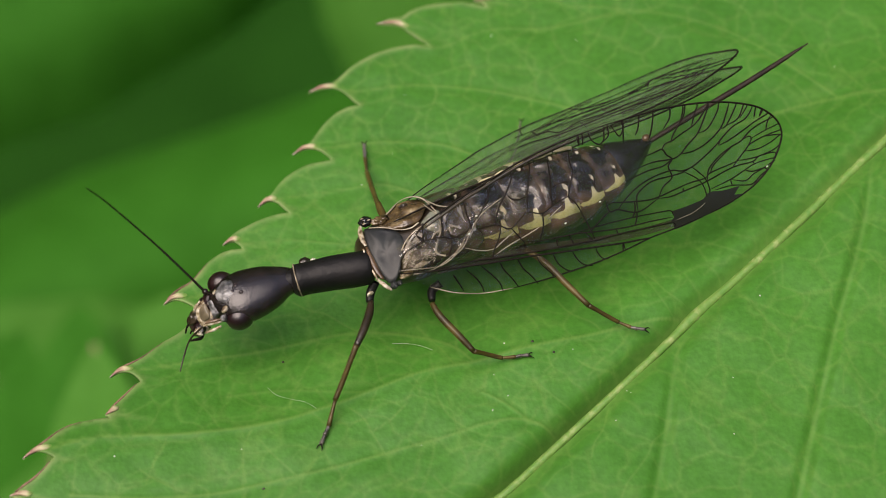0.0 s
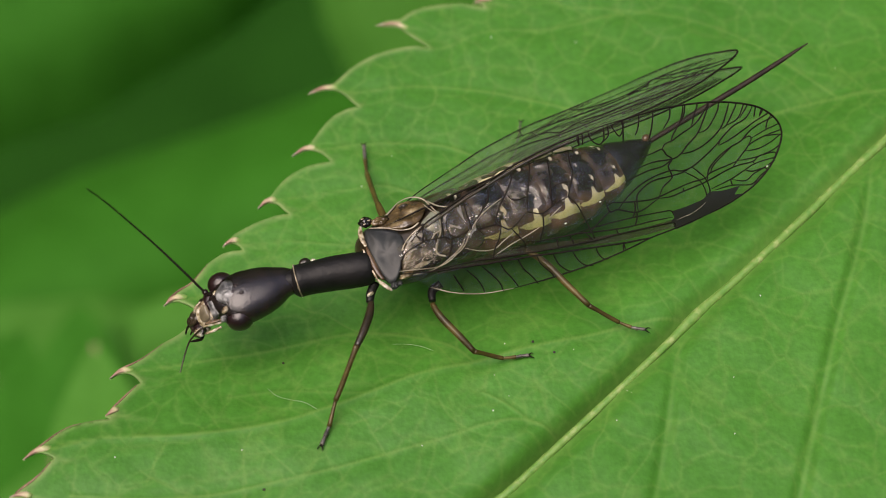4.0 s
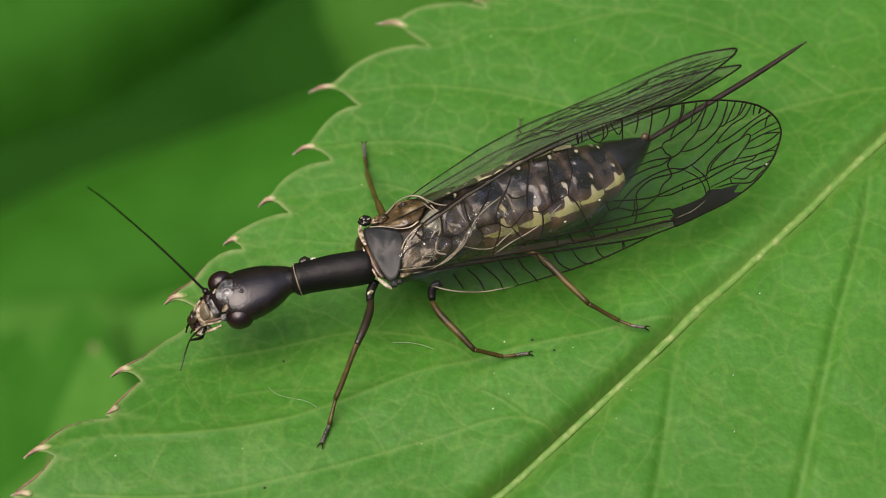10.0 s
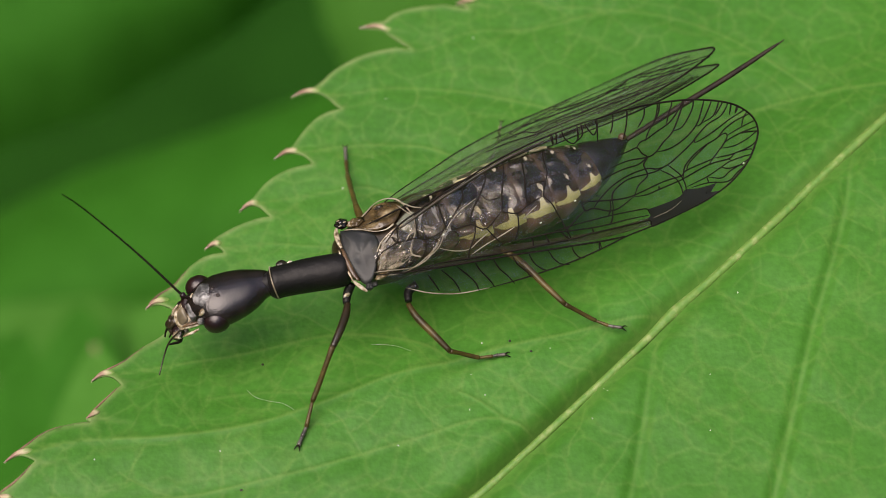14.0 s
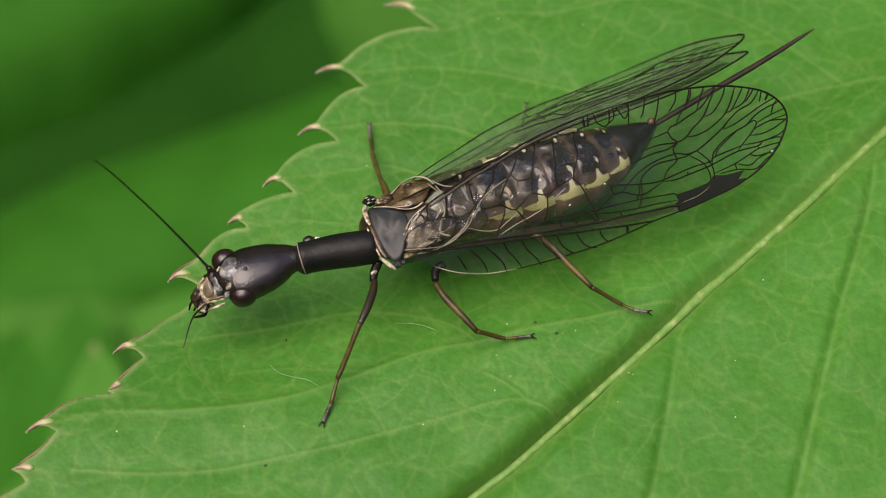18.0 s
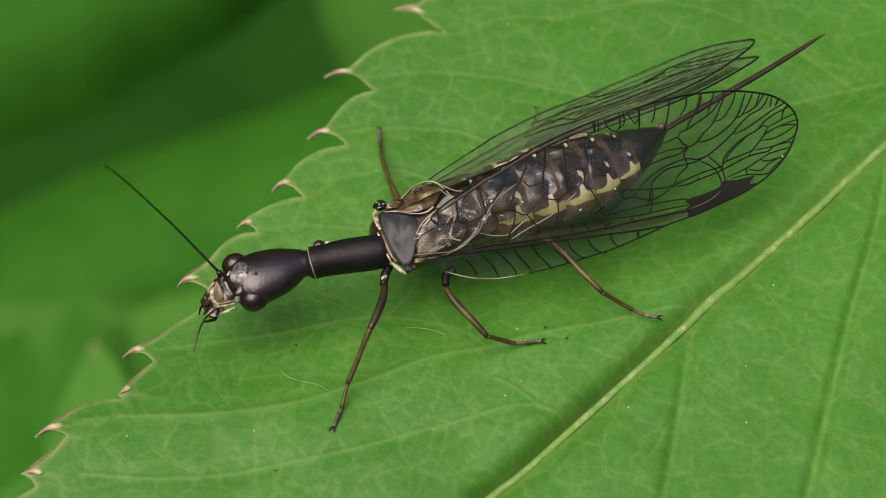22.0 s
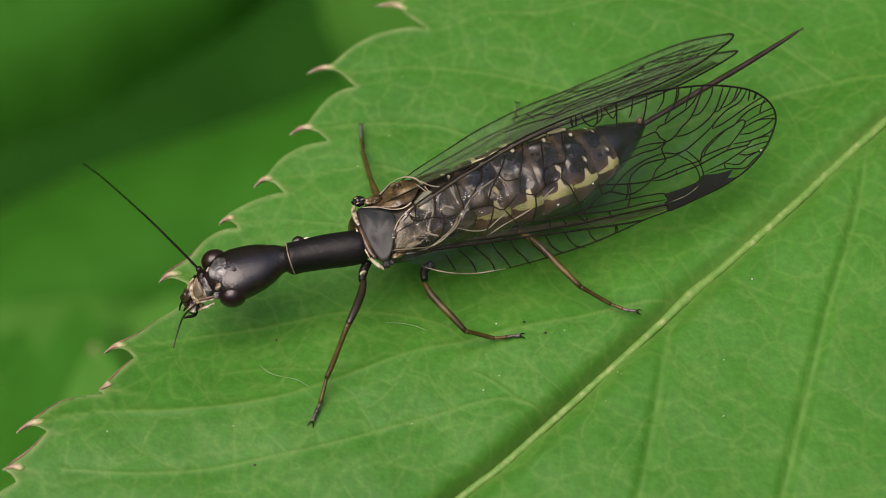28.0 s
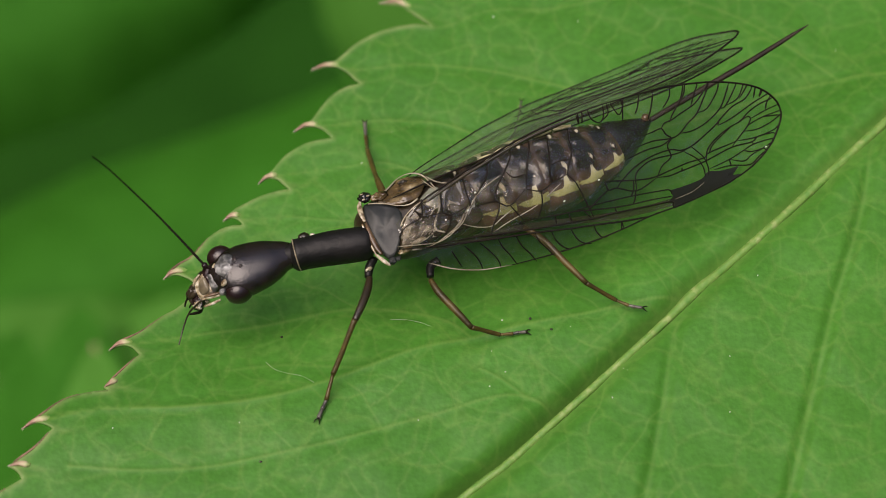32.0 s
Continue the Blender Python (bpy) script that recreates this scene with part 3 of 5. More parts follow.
def loft(name, stations, mat, parent, side=None, label="", per=5, seg=28, power=2.0):
    """A body shell through stations of (centre, half width, half height)."""
    pts = spline([s[0] for s in stations], per)
    ws, hs = smooth_values([s[1] for s in stations], per), smooth_values([s[2] for s in stations], per)
    bm = bmesh.new()
    rings = []
    for i, p in enumerate(pts):
        d = (pts[min(i + 1, len(pts) - 1)] - pts[max(i - 1, 0)]).normalized()
        s = d.cross(Vector((0, 0, 1))).normalized()
        u = s.cross(d)
        ring = []
        for k in range(seg):
            a = 2 * math.pi * k / seg
            c, q = math.cos(a), math.sin(a)
            e = 2 / power
            ring.append(bm.verts.new(p + s * ws[i] * math.copysign(abs(c) ** e, c) + u * hs[i] * math.copysign(abs(q) ** e, q)))
        rings.append(ring)
    for a, b in zip(rings, rings[1:]):
        for k in range(seg):
            bm.faces.new((a[k], a[(k + 1) % seg], b[(k + 1) % seg], b[k]))
    for ring, p in ((rings[0], pts[0]), (rings[-1], pts[-1])):
        c = bm.verts.new(p)
        for k in range(seg):
            bm.faces.new((ring[k], ring[(k + 1) % seg], c))
    bmesh.ops.recalc_face_normals(bm, faces=bm.faces)
    return part(name, bm, mat, parent, label)


def plate(name, outline, dome, mat, parent, label="", rings=8, rough=0.12):
    """A slightly domed plate with a rounded edge, inside an outline."""
    o = [Vector(p) for p in spline([*outline, outline[0]], 6)[:-1]]
    c = sum(o, Vector()) / len(o)
    tilt = np.linalg.lstsq(np.array([(p.x - c.x, p.y - c.y, 1) for p in o]), np.array([p.z for p in o]), rcond=None)[0]
    c.z = tilt[2]
    bm = bmesh.new()
    prev = [bm.verts.new(p - Vector((0, 0, 0.12))) for p in o]
    for r in range(rings):
        k = r / rings
        z = dome * math.sin(math.pi / 2 * min(1, k * 1.3))
        cur = []
        for p in o:
            q = p.lerp(c, k)
            even = tilt[0] * (q.x - c.x) + tilt[1] * (q.y - c.y) + tilt[2]
            q.z += (even - q.z) * min(1, 3 * k) + z + rough * min(1, 2 * k) * noise.noise(q * 2.2)
            cur.append(bm.verts.new(q))
        for i in range(len(o)):
            bm.faces.new((prev[i], prev[(i + 1) % len(o)], cur[(i + 1) % len(o)], cur[i]))
        prev = cur
    top = bm.verts.new(c + Vector((0, 0, dome)))
    for i in range(len(o)):
        bm.faces.new((prev[i], prev[(i + 1) % len(o)], top))
    inner = list(bm.verts)[2 * len(o):]
    for _ in range(6):
        bmesh.ops.smooth_vert(bm, verts=inner, factor=0.5, use_axis_x=False, use_axis_y=False, use_axis_z=True)
    bmesh.ops.recalc_face_normals(bm, faces=bm.faces)
    return part(name, bm, mat, parent, label)


# head
head = loft("head", [
    ((-4.26, -2.1, 1.75), 0.37, 0.3), ((-4.53, -2.16, 1.75), 0.49, 0.36), ((-4.87, -2.29, 1.73), 0.66, 0.44), ((-5.24, -2.44, 1.7), 0.76, 0.5),
    ((-5.66, -2.6, 1.66), 0.8, 0.54), ((-5.98, -2.65, 1.6), 0.73, 0.52), ((-6.23, -2.69, 1.54), 0.55, 0.45), ((-6.46, -2.72, 1.46), 0.36, 0.3)], HEAD, fly, "black finely punctured head capsule")
HF = (Vector((-6.29, -2.67, 1.45)) - Vector((-4.4, -2.19, 1.75))).normalized()
HS = HF.cross(Vector((0, 0, 1))).normalized()
HU = HS.cross(HF)
for centre, sizes in (((-5.68, -3.2, 1.6), (0.4, 0.36, 0.36)), ((-6.29, -2.10, 1.56), (0.38, 0.34, 0.35))):
    ball("compound_eye", centre, (HF, HS, HU), sizes, EYE_MAT, head, "bulging maroon-black compound eye")
for c in (Vector((-5.78, -2.51, 2.12)), Vector((-5.87, -2.69, 2.1)), Vector((-5.61, -2.73, 2.13))):
    ball("ocellus", c + 0.03 * HU, (HF, HS, HU), (0.07, 0.065, 0.06), EYE_MAT, head)
ball("frons", (-5.95, -2.63, 1.87), (HF, HS, HU), (0.46, 0.46, 0.31), FRONS, head, "front of the head, its sheen put in as pale grey", lumps=0.12)
for c, along, across in (((-6.37, -2.58, 1.90), 0.06, 0.11), ((-6.05, -3.13, 1.95), 0.075, 0.13)):
    ball("antenna_socket", c, ((HS - HF).normalized(), (HS + HF).normalized(), HU), (across, along, 0.06), CREAM, head, "whitish ring at the antenna base", lumps=0.2)
ball("face", (-6.55, -2.72, 1.22), (HF, HS, HU), (0.4, 0.42, 0.36), EYE_MAT, head, "dark maroon face", lumps=0.2)
ball("brow", (-6.5, -2.67, 1.6), (HF, HS, HU), (0.24, 0.34, 0.16), EYE_MAT, head, "dark maroon brow between the antennae", lumps=0.25)
plate_way = (Vector((-6.85, -3.06, 1.2)) - Vector((-6.5, -2.8, 1.6))).normalized()
plate("clypeus_rim", [(-6.74, -2.67, 1.66), (-6.59, -2.75, 1.68), (-6.44, -3.10, 1.55), (-6.50, -3.22, 1.45), (-6.74, -3.27, 1.32), (-6.90, -3.10, 1.36), (-6.93, -2.89, 1.50)], 0.05, CREAM, head, "cream rim of the face plate", rough=0.02)
plate("clypeus", [(-6.72, -2.82, 1.70), (-6.62, -2.88, 1.71), (-6.52, -3.12, 1.62), (-6.56, -3.20, 1.55), (-6.71, -3.22, 1.45), (-6.81, -3.11, 1.48), (-6.82, -2.96, 1.60)], 0.06, BROWN_PLATE, head, "pale brown face plate", rough=0.03)
plate("brow_plate", [(-6.59, -2.80, 1.78), (-6.36, -2.80, 1.88), (-6.17, -3.04, 1.86), (-6.29, -3.19, 1.72), (-6.42, -3.18, 1.64)], 0.05, FRONS, head, "violet-grey plate between the antennae", rough=0.04)
limb("cheek_bar", [(-6.65, -3.31, 1.45), (-6.41, -3.28, 1.52), (-6.16, -3.22, 1.55)], [0.03, 0.05, 0.03], RUST, head, 10, 5, "reddish cheek bar")
limb("cheek_bar", [(-6.71, -3.34, 1.35), (-6.45, -3.31, 1.45), (-6.20, -3.27, 1.48)], [0.03, 0.05, 0.03], CREAM, head, 10, 5, "cream cheek bar")
limb("cheek_bar", [(-6.67, -3.45, 1.15), (-6.44, -3.41, 1.25), (-6.21, -3.34, 1.35)], [0.03, 0.042, 0.03], CREAM, head, 10, 5, "pale cheek bar")
ball("cheek", (-6.99, -2.94, 1.15), (plate_way, HS, plate_way.cross(HS)), (0.3, 0.16, 0.18), DUSK, head, "dark cheek", lumps=0.4)
limb("cheek_bar", [(-6.81, -2.70, 1.62), (-6.92, -2.82, 1.55), (-7.01, -2.91, 1.35)], [0.03, 0.05, 0.03], CREAM, head, 8, 5, "cream cheek bar")
ball("bulge", (-6.09, -3.32, 1.75), (HF, HS, HU), (0.1, 0.1, 0.1), FRONS, head, "grey knob before the eye", lumps=0.3)
ball("mouth_patch", (-6.86, -3.35, 1.05), (HF, HS, HU), (0.13, 0.12, 0.1), CREAM, head, "pinkish white mouth patch", lumps=0.5)
ball("labrum", (-6.85, -3.18, 1), (plate_way, HS, plate_way.cross(HS)), (0.24, 0.24, 0.14), EYE_MAT, head, "dark maroon upper lip", lumps=0.4)
limb("mandible", [(-6.61, -3.14, 1), (-6.74, -3.23, 0.92), (-6.87, -3.31, 0.85), (-6.96, -3.33, 0.78)], [0.09, 0.09, 0.07, 0.03], TAN, head)
limb("mandible", [(-7.05, -2.91, 1.1), (-7.1, -3.03, 1), (-7.07, -3.16, 0.9), (-6.99, -3.25, 0.8)], [0.09, 0.09, 0.07, 0.03], DUSK, head)
limb("palp", [(-7.1, -2.99, 0.85), (-7.21, -2.98, 0.78), (-7.29, -3.02, 0.65), (-7.33, -3.1, 0.5)], [0.04, 0.036, 0.03, 0.02], VEIN, head)
limb("palp", [(-6.78, -3.28, 0.85), (-6.84, -3.36, 0.7), (-7.01, -3.36, 0.6), (-7.18, -3.34, 0.5)], [0.05, 0.045, 0.04, 0.025], VEIN, head)
limb("palp", [(-7.05, -3.1, 0.8), (-7.13, -3.14, 0.7), (-7.18, -3.17, 0.6)], [0.035, 0.03, 0.02], VEIN, head)
ball("scape", (-6.67, -2.5, 1.8), (HF, HS, HU), (0.09, 0.09, 0.09), EYE_MAT, head, "dark antenna root")


def antenna(points, r0, r1, mat):
    path = spline(points, 14)
    n = len(path)
    bm = bmesh.new()
    radii = []
    for i in range(n):
        k = i / (n - 1)
        radii.append((r0 + (r1 - r0) * k) * (1.12 if i % 2 else 0.88))
    tube(bm, path, radii, 8)
    return part("antenna", bm, mat, head, "thin dark beaded antenna")


feeler = antenna([(-6.45, -2.55, 1.7), (-6.68, -2.51, 1.85), (-7.08, -2.24, 2.20), (-7.69, -1.82, 2.70), (-8.18, -1.55, 3.20), (-8.94, -1.19, 4.00), (-9.28, -1.12, 4.50), (-9.55, -1.11, 4.90)], 0.044, 0.014, VEIN)
FEELER_ROOT = Vector((-6.45, -2.55, 1.7)) * MM
antenna([(-6.2, -2.97, 1.6), (-6.52, -3.26, 1.45), (-6.86, -3.4, 1.2), (-7.15, -3.5, 0.8), (-7.31, -3.8, 0.5), (-7.42, -4.22, 0.3)], 0.04, 0.018, DUSK)

# prothorax
prothorax = loft("prothorax", [
    ((-4.29, -2.14, 1.76), 0.33, 0.33), ((-4.19, -2.12, 1.76), 0.42, 0.41), ((-4.1, -2.1, 1.76), 0.46, 0.46), ((-3.85, -2.03, 1.76), 0.455, 0.46), ((-3.2, -1.87, 1.76), 0.49, 0.49),
    ((-2.6, -1.76, 1.76), 0.5, 0.5), ((-2.2, -1.68, 1.76), 0.48, 0.48), ((-2.05, -1.65, 1.76), 0.4, 0.4)], MATT, fly, "black tubular neck shield")
limb("neck", [(-4.5, -2.18, 1.76), (-4.3, -2.13, 1.76), (-4.12, -2.1, 1.76)], [0.33, 0.335, 0.34], MATT, prothorax, 24, 4, "black neck membrane")
bm = bmesh.new()
ring = [Vector((-4.12, -2.1, 1.76)) + (HS * math.cos(a) + HU * math.sin(a)) * 0.465 for a in [i * math.pi / 16 for i in range(33)]]
tube(bm, ring, 0.018, 6)
part("collar", bm, TAN, prothorax, "thin pale brown collar ring")

ball("far_hip", (-3.97, -1.51, 1.75), (AXIS, ACROSS, (0, 0, 1)), (0.17, 0.14, 0.12), DUSK, prothorax, "dark brown hump beside the neck", lumps=0.15)
ball("far_hip", (-3.73, -1.46, 1.80), (AXIS, ACROSS, (0, 0, 1)), (0.07, 0.05, 0.05), CREAM, prothorax, "small cream spot beside the neck", lumps=0.4)
ball("hip_ring", (-2.11, -2.32, 1.40), (AXIS, ACROSS, (0, 0, 1)), (0.1, 0.05, 0.08), CREAM, prothorax, "cream ring at the front leg's root", lumps=0.4)

# thorax
thorax = loft("thorax", [
    ((-2.17, -1.4, 1.6), 0.5, 0.5), ((-1.91, -1.15, 1.5), 0.9, 0.62), ((-1.35, -0.87, 1.42), 1.1, 0.7), ((-0.63, -0.47, 1.4), 1.15, 0.76),
    ((0.02, -0.1, 1.42), 1.1, 0.84), ((0.59, 0.17, 1.45), 1.0, 0.88)], DUSK, fly, "dark thorax with cream seams and pale plates")


plate("shield_plate", [(-2.29, -0.72, 2.26), (-1.84, -0.74, 2.34), (-1.36, -0.86, 2.36), (-1.18, -1.15, 2.34), (-1.21, -1.64, 2.30), (-1.28, -2.06, 2.20), (-1.41, -2.29, 2.10), (-1.60, -2.28, 2.08), (-1.84, -1.95, 2.14), (-2.07, -1.51, 2.20), (-2.23, -1.14, 2.24)], 0.07, GREY, thorax, "dark slate-grey shield plate behind the neck", rough=0.16)
limb("pale_seam", [(-2.41, -0.56, 2.16), (-2.40, -0.80, 2.20), (-2.33, -1.04, 2.22), (-2.23, -1.25, 2.20)], [0.04, 0.075, 0.07, 0.04], CREAM, thorax, 10, 5, "cream collar lobe", 0.6)
limb("pale_seam", [(-2.31, -1.30, 2.16), (-2.19, -1.64, 2.12), (-2.04, -1.94, 2.06), (-1.88, -2.23, 2.00)], [0.025, 0.03, 0.028, 0.03], CREAM, thorax, 10, 5, "cream collar seam", 0.6)
limb("rust_band", [(-2.21, -1.27, 2.18), (-2.06, -1.67, 2.16), (-1.90, -2.00, 2.10), (-1.73, -2.22, 2.04)], [0.04, 0.075, 0.08, 0.04], RUST, thorax, 8, 5, "", 0.6)
limb("shoulder_patch", [(-1.88, -2.22, 2.02), (-1.76, -2.36, 2.06), (-1.62, -2.47, 2.04), (-1.48, -2.53, 1.96)], [0.03, 0.055, 0.06, 0.03], CREAM, thorax, 10, 5, "cream shoulder fold", 0.6)
for centre, size in (((-1.42, -2.42, 2.04), 0.1), ((-1.27, -2.35, 2.04), 0.07)):
    ball("shoulder_knob", centre, (AXIS, ACROSS, (0, 0, 1)), (size * 1.2, size, size), GREY, thorax, "grey shoulder knob", lumps=0.4)
ball("shoulder_knob", (-2.27, -0.40, 2.14), (AXIS, ACROSS, (0, 0, 1)), (0.19, 0.16, 0.14), BLACK, thorax, "black shoulder knob", lumps=0.3)
for x in ((-2.36, -0.39, 2.28), (-2.17, -0.44, 2.30), (-2.29, -0.56, 2.28)):
    ball("knob_fleck", x, (AXIS, ACROSS, (0, 0, 1)), (0.05, 0.02, 0.02), CREAM, thorax, seg=10, lumps=0.4)
plate("wing_base_lobe", [(-1.23, -1.97, 2.06), (-1.25, -1.54, 2.2), (-1.1, -1.2, 2.36), (-0.82, -0.87, 2.44), (-0.51, -0.73, 2.46), (-0.25, -0.83, 2.44), (-0.22, -1.34, 2.3), (-0.03, -1.54, 2.2), (-0.35, -1.81, 2.1), (-0.85, -1.99, 2.05)], 0.1, GLOSS, thorax, "greyish brown glossy lobe edged with cream")
plate("wing_base_lobe", [(-1.95, -0.53, 2.15), (-1.6, -0.08, 2.15), (-1.32, 0.28, 2.1), (-0.8, 0.31, 2.2), (-0.58, 0.06, 2.3), (-0.73, -0.46, 2.38), (-1.08, -0.7, 2.38), (-1.49, -0.71, 2.3)], 0.07, AMBER, thorax, "amber-brown lobe at the far wing base")
plate("wing_base_lobe", [(-0.19, -1.43, 2.14), (0.09, -1.19, 2.24), (0.49, -1.02, 2.26), (0.89, -0.72, 2.26), (1.08, -0.89, 2.05), (0.73, -1.21, 1.96), (0.25, -1.47, 1.96)], 0.06, GLOSS, thorax, "brown glossy lobe under the wing")
ball("wing_root", (-1.87, -0.41, 2.22), (AXIS, ACROSS, (0, 0, 1)), (0.24, 0.14, 0.1), AMBER, thorax, "orange-brown root of the far wing", lumps=0.5)
ball("wing_root", (-1.07, -2.1, 2.08), (AXIS, ACROSS, (0, 0, 1)), (0.22, 0.08, 0.08), AMBER, thorax, "orange-brown root of the near wing", lumps=0.5)
plate("back_plate", [(-0.7, -0.62, 2.46), (-0.41, -0.24, 2.46), (-0.16, -0.29, 2.48), (-0.09, -0.72, 2.5), (-0.19, -0.94, 2.48), (-0.54, -0.86, 2.48)], 0.05, MILKY, thorax, "pale milky plate between the wing bases")
plate("back_plate", [(0, -0.83, 2.44), (0.03, -0.36, 2.46), (0.35, -0.05, 2.46), (0.67, -0.12, 2.5), (0.7, -0.62, 2.46), (0.47, -1.01, 2.36), (0.16, -1.02, 2.38)], 0.1, GLOSS, thorax, "glossy grey back plate")
ball("back_knob", (-1.22, 0.06, 2.26), (AXIS, ACROSS, (0, 0, 1)), (0.13, 0.06, 0.06), DUSK, thorax, "small black knob at the far wing base", lumps=0.5)
ball("downy_patch", (-0.68, -1.84, 2.2), (AXIS, ACROSS, (0, 0, 1)), (0.2, 0.07, 0.04), TAN, thorax, "pale downy patch", lumps=0.7)
for pts in ([(-1.29, -2.08, 2.06), (-1.27, -1.65, 2.22), (-1.13, -1.24, 2.4), (-0.82, -0.89, 2.5), (-0.51, -0.69, 2.53)],
            [(-2.16, -0.66, 2.22), (-1.71, -0.73, 2.36), (-1.3, -0.85, 2.44), (-0.98, -0.82, 2.48), (-0.76, -0.66, 2.52)],
            [(-0.22, -0.41, 2.54), (-0.14, -0.86, 2.54), (-0.22, -1.28, 2.44), (-0.24, -1.53, 2.3), (0, -1.57, 2.22)],
            [(-1.98, -0.53, 2.2), (-1.6, -0.09, 2.2), (-1.35, 0.25, 2.18), (-1, 0.4, 2.22), (-0.63, 0.25, 2.32), (-0.25, -0.32, 2.52)],
            [(-1.26, -2.07, 2), (-0.77, -2.02, 2.02), (-0.32, -1.88, 2.02), (0.13, -1.55, 2.1), (0.43, -1.27, 2.24), (0.54, -1.03, 2.34)]):
    limb("pale_seam", pts, [0.022 + 0.009 * math.sin(2.1 * i) for i in range(len(pts))], PALE_VEIN, thorax, 6, 5, "", 0.6)

# white down on the lobe beside the near wing's root
rng = random.Random(21)
bm = bmesh.new()
for i in range(34):
    a = Vector((-1.03, -1.92, 2.24)).lerp(Vector((-0.28, -1.68, 2.36)), rng.random()) + ACROSS * rng.uniform(-0.16, 0.16)
    d = (AXIS * rng.uniform(0.1, 0.9) - ACROSS * rng.uniform(-0.5, 0.7) + Vector((0, 0, rng.uniform(0.2, 0.8)))).normalized() * rng.uniform(0.14, 0.3)
    tube(bm, [a, a + d * 0.5, a + d + Vector((0, 0, -0.05))], [0.005, 0.004, 0.0015], 4, caps=False)
tagged(part("down", bm, HAIR_PALE, thorax, "fine white down"), kind="stuff")

# abdomen: overlapping rings with a scalloped yellow stripe along each flank and small spots on the back
abdomen = tagged(new("abdomen"), "dark brown ringed abdomen with scalloped yellow flank stripes")
abdomen.parent = fly
SPINE = spline([(-0.23, -0.4, 1.5), (0.75, 0.02, 1.5), (1.73, 0.46, 1.48), (2.72, 0.89, 1.48), (3.64, 1.28, 1.5), (4.4, 1.63, 1.54), (5.04, 2.03, 1.6), (5.58, 2.39, 1.7), (6.02, 2.69, 1.82)], 10)
WIDE = smooth_values([0.95, 1.12, 1.24, 1.28, 1.2, 0.96, 0.7, 0.4, 0.08], 10)
TALL = smooth_values([0.85, 0.98, 1.04, 1.06, 1.0, 0.82, 0.64, 0.38, 0.08], 10)


def at(values, t):
    i = min(int(t * (len(values) - 1)), len(values) - 2)
    k = t * (len(values) - 1) - i
    return values[i] * (1 - k) + values[i + 1] * k


def abdomen_ring(t0, t1, marked):
    rows, seg = 12, 56
    bm = bmesh.new()
    tag = bm.verts.layers.float.new("mark")
    upper = bm.verts.layers.float.new("back")
    rings = []
    for i in range(rows + 1):
        k = i / rows
        t = t0 + (t1 - t0) * k
        p = at(SPINE, t)
        d = (at(SPINE, min(1, t + 0.01)) - at(SPINE, max(0, t - 0.01))).normalized()
        s = d.cross(Vector((0, 0, 1))).normalized()
        u = s.cross(d)
        lip = 0.972 + 0.042 * math.sin(math.pi * k) ** 0.8 + 0.006 * k
        ring = []
        for j in range(seg):
            a = 2 * math.pi * j / seg
            w, h = at(WIDE, t) * lip, at(TALL, t) * lip
            v = bm.verts.new(p + s * w * math.cos(a) + u * h * math.sin(a))
            high = math.degrees(math.atan2(math.sin(a), abs(math.cos(a))))
            body = 0.85 * math.exp(-((high - 31) / (5 + 3 * k)) ** 4) * min(1, 0.55 + 2 * k)
            spike = 0.75 * math.exp(-((k - 0.62) / max(0.04, 0.2 - 0.008 * (high - 36))) ** 2) if 34 < high < 56 else 0
            low = math.exp(-((high - 10) / 9) ** 2) * math.exp(-((k - 0.72) / 0.16) ** 2) * 0.4
            spot = math.exp(-((high - 66 + 40 * (k - 0.7)) / 8) ** 4) * math.exp(-((k - 0.74) / 0.1) ** 4) * 0.62
            stripe = max(body, spike)
            v[upper] = min(1, max(0, (high - 30) / 30)) * (0.35 + 0.65 * min(1, 5 * k, 5 * (1 - k))) * (1 if marked else 0.3)
            v[tag] = marked * max(stripe, low, spot)
            ring.append(v)
        rings.append(ring)
    for a, b in zip(rings, rings[1:]):
        for j in range(seg):
            bm.faces.new((a[j], a[(j + 1) % seg], b[(j + 1) % seg], b[j]))
    if t1 > 0.99:
        bm.faces.new(rings[-1])
    bmesh.ops.recalc_face_normals(bm, faces=bm.faces)
    return part("segment", bm, ABDOMEN if marked else BLACK, abdomen, "" if marked else "black unmarked end segment")


for i in range(8):
    abdomen_ring(i * 0.118, (i + 1) * 0.118 if i < 7 else 0.995, (0.9, 1, 1, 1, 1, 1, 0, 0)[i])
# the pale edge of each ring on the far flank
for a, b in itertools.pairwise(((0.84, 0.68, 2.38), (1.36, 0.99, 2.38), (1.88, 1.26, 2.38), (2.51, 1.58, 2.38), (3.07, 1.86, 2.38), (3.66, 2.04, 2.38))):
    a, b = Vector(a), Vector(b)
    limb("pale_edge", [a.lerp(b, 0.06), a.lerp(b, 0.4) + Vector((0, 0, 0.03)), a.lerp(b, 0.94)], [0.03, 0.07, 0.04], PALE_EDGE, abdomen, 10, 4, "cream-yellow ring edge", 0.7)
ball("tail_plate", (5.88, 2.68, 1.95), (AXIS, ACROSS, (0, 0, 1)), (0.13, 0.12, 0.1), RUST, abdomen, "reddish brown tail knob")
bm = bmesh.new()
path = spline([(5.73, 2.53, 1.7), (6.26, 2.83, 1.85), (6.94, 3.22, 2), (7.79, 3.71, 2.2), (8.82, 4.31, 2.4), (9.86, 4.96, 2.6), (10.46, 5.33, 2.75), (10.78, 5.51, 2.85)], 8)
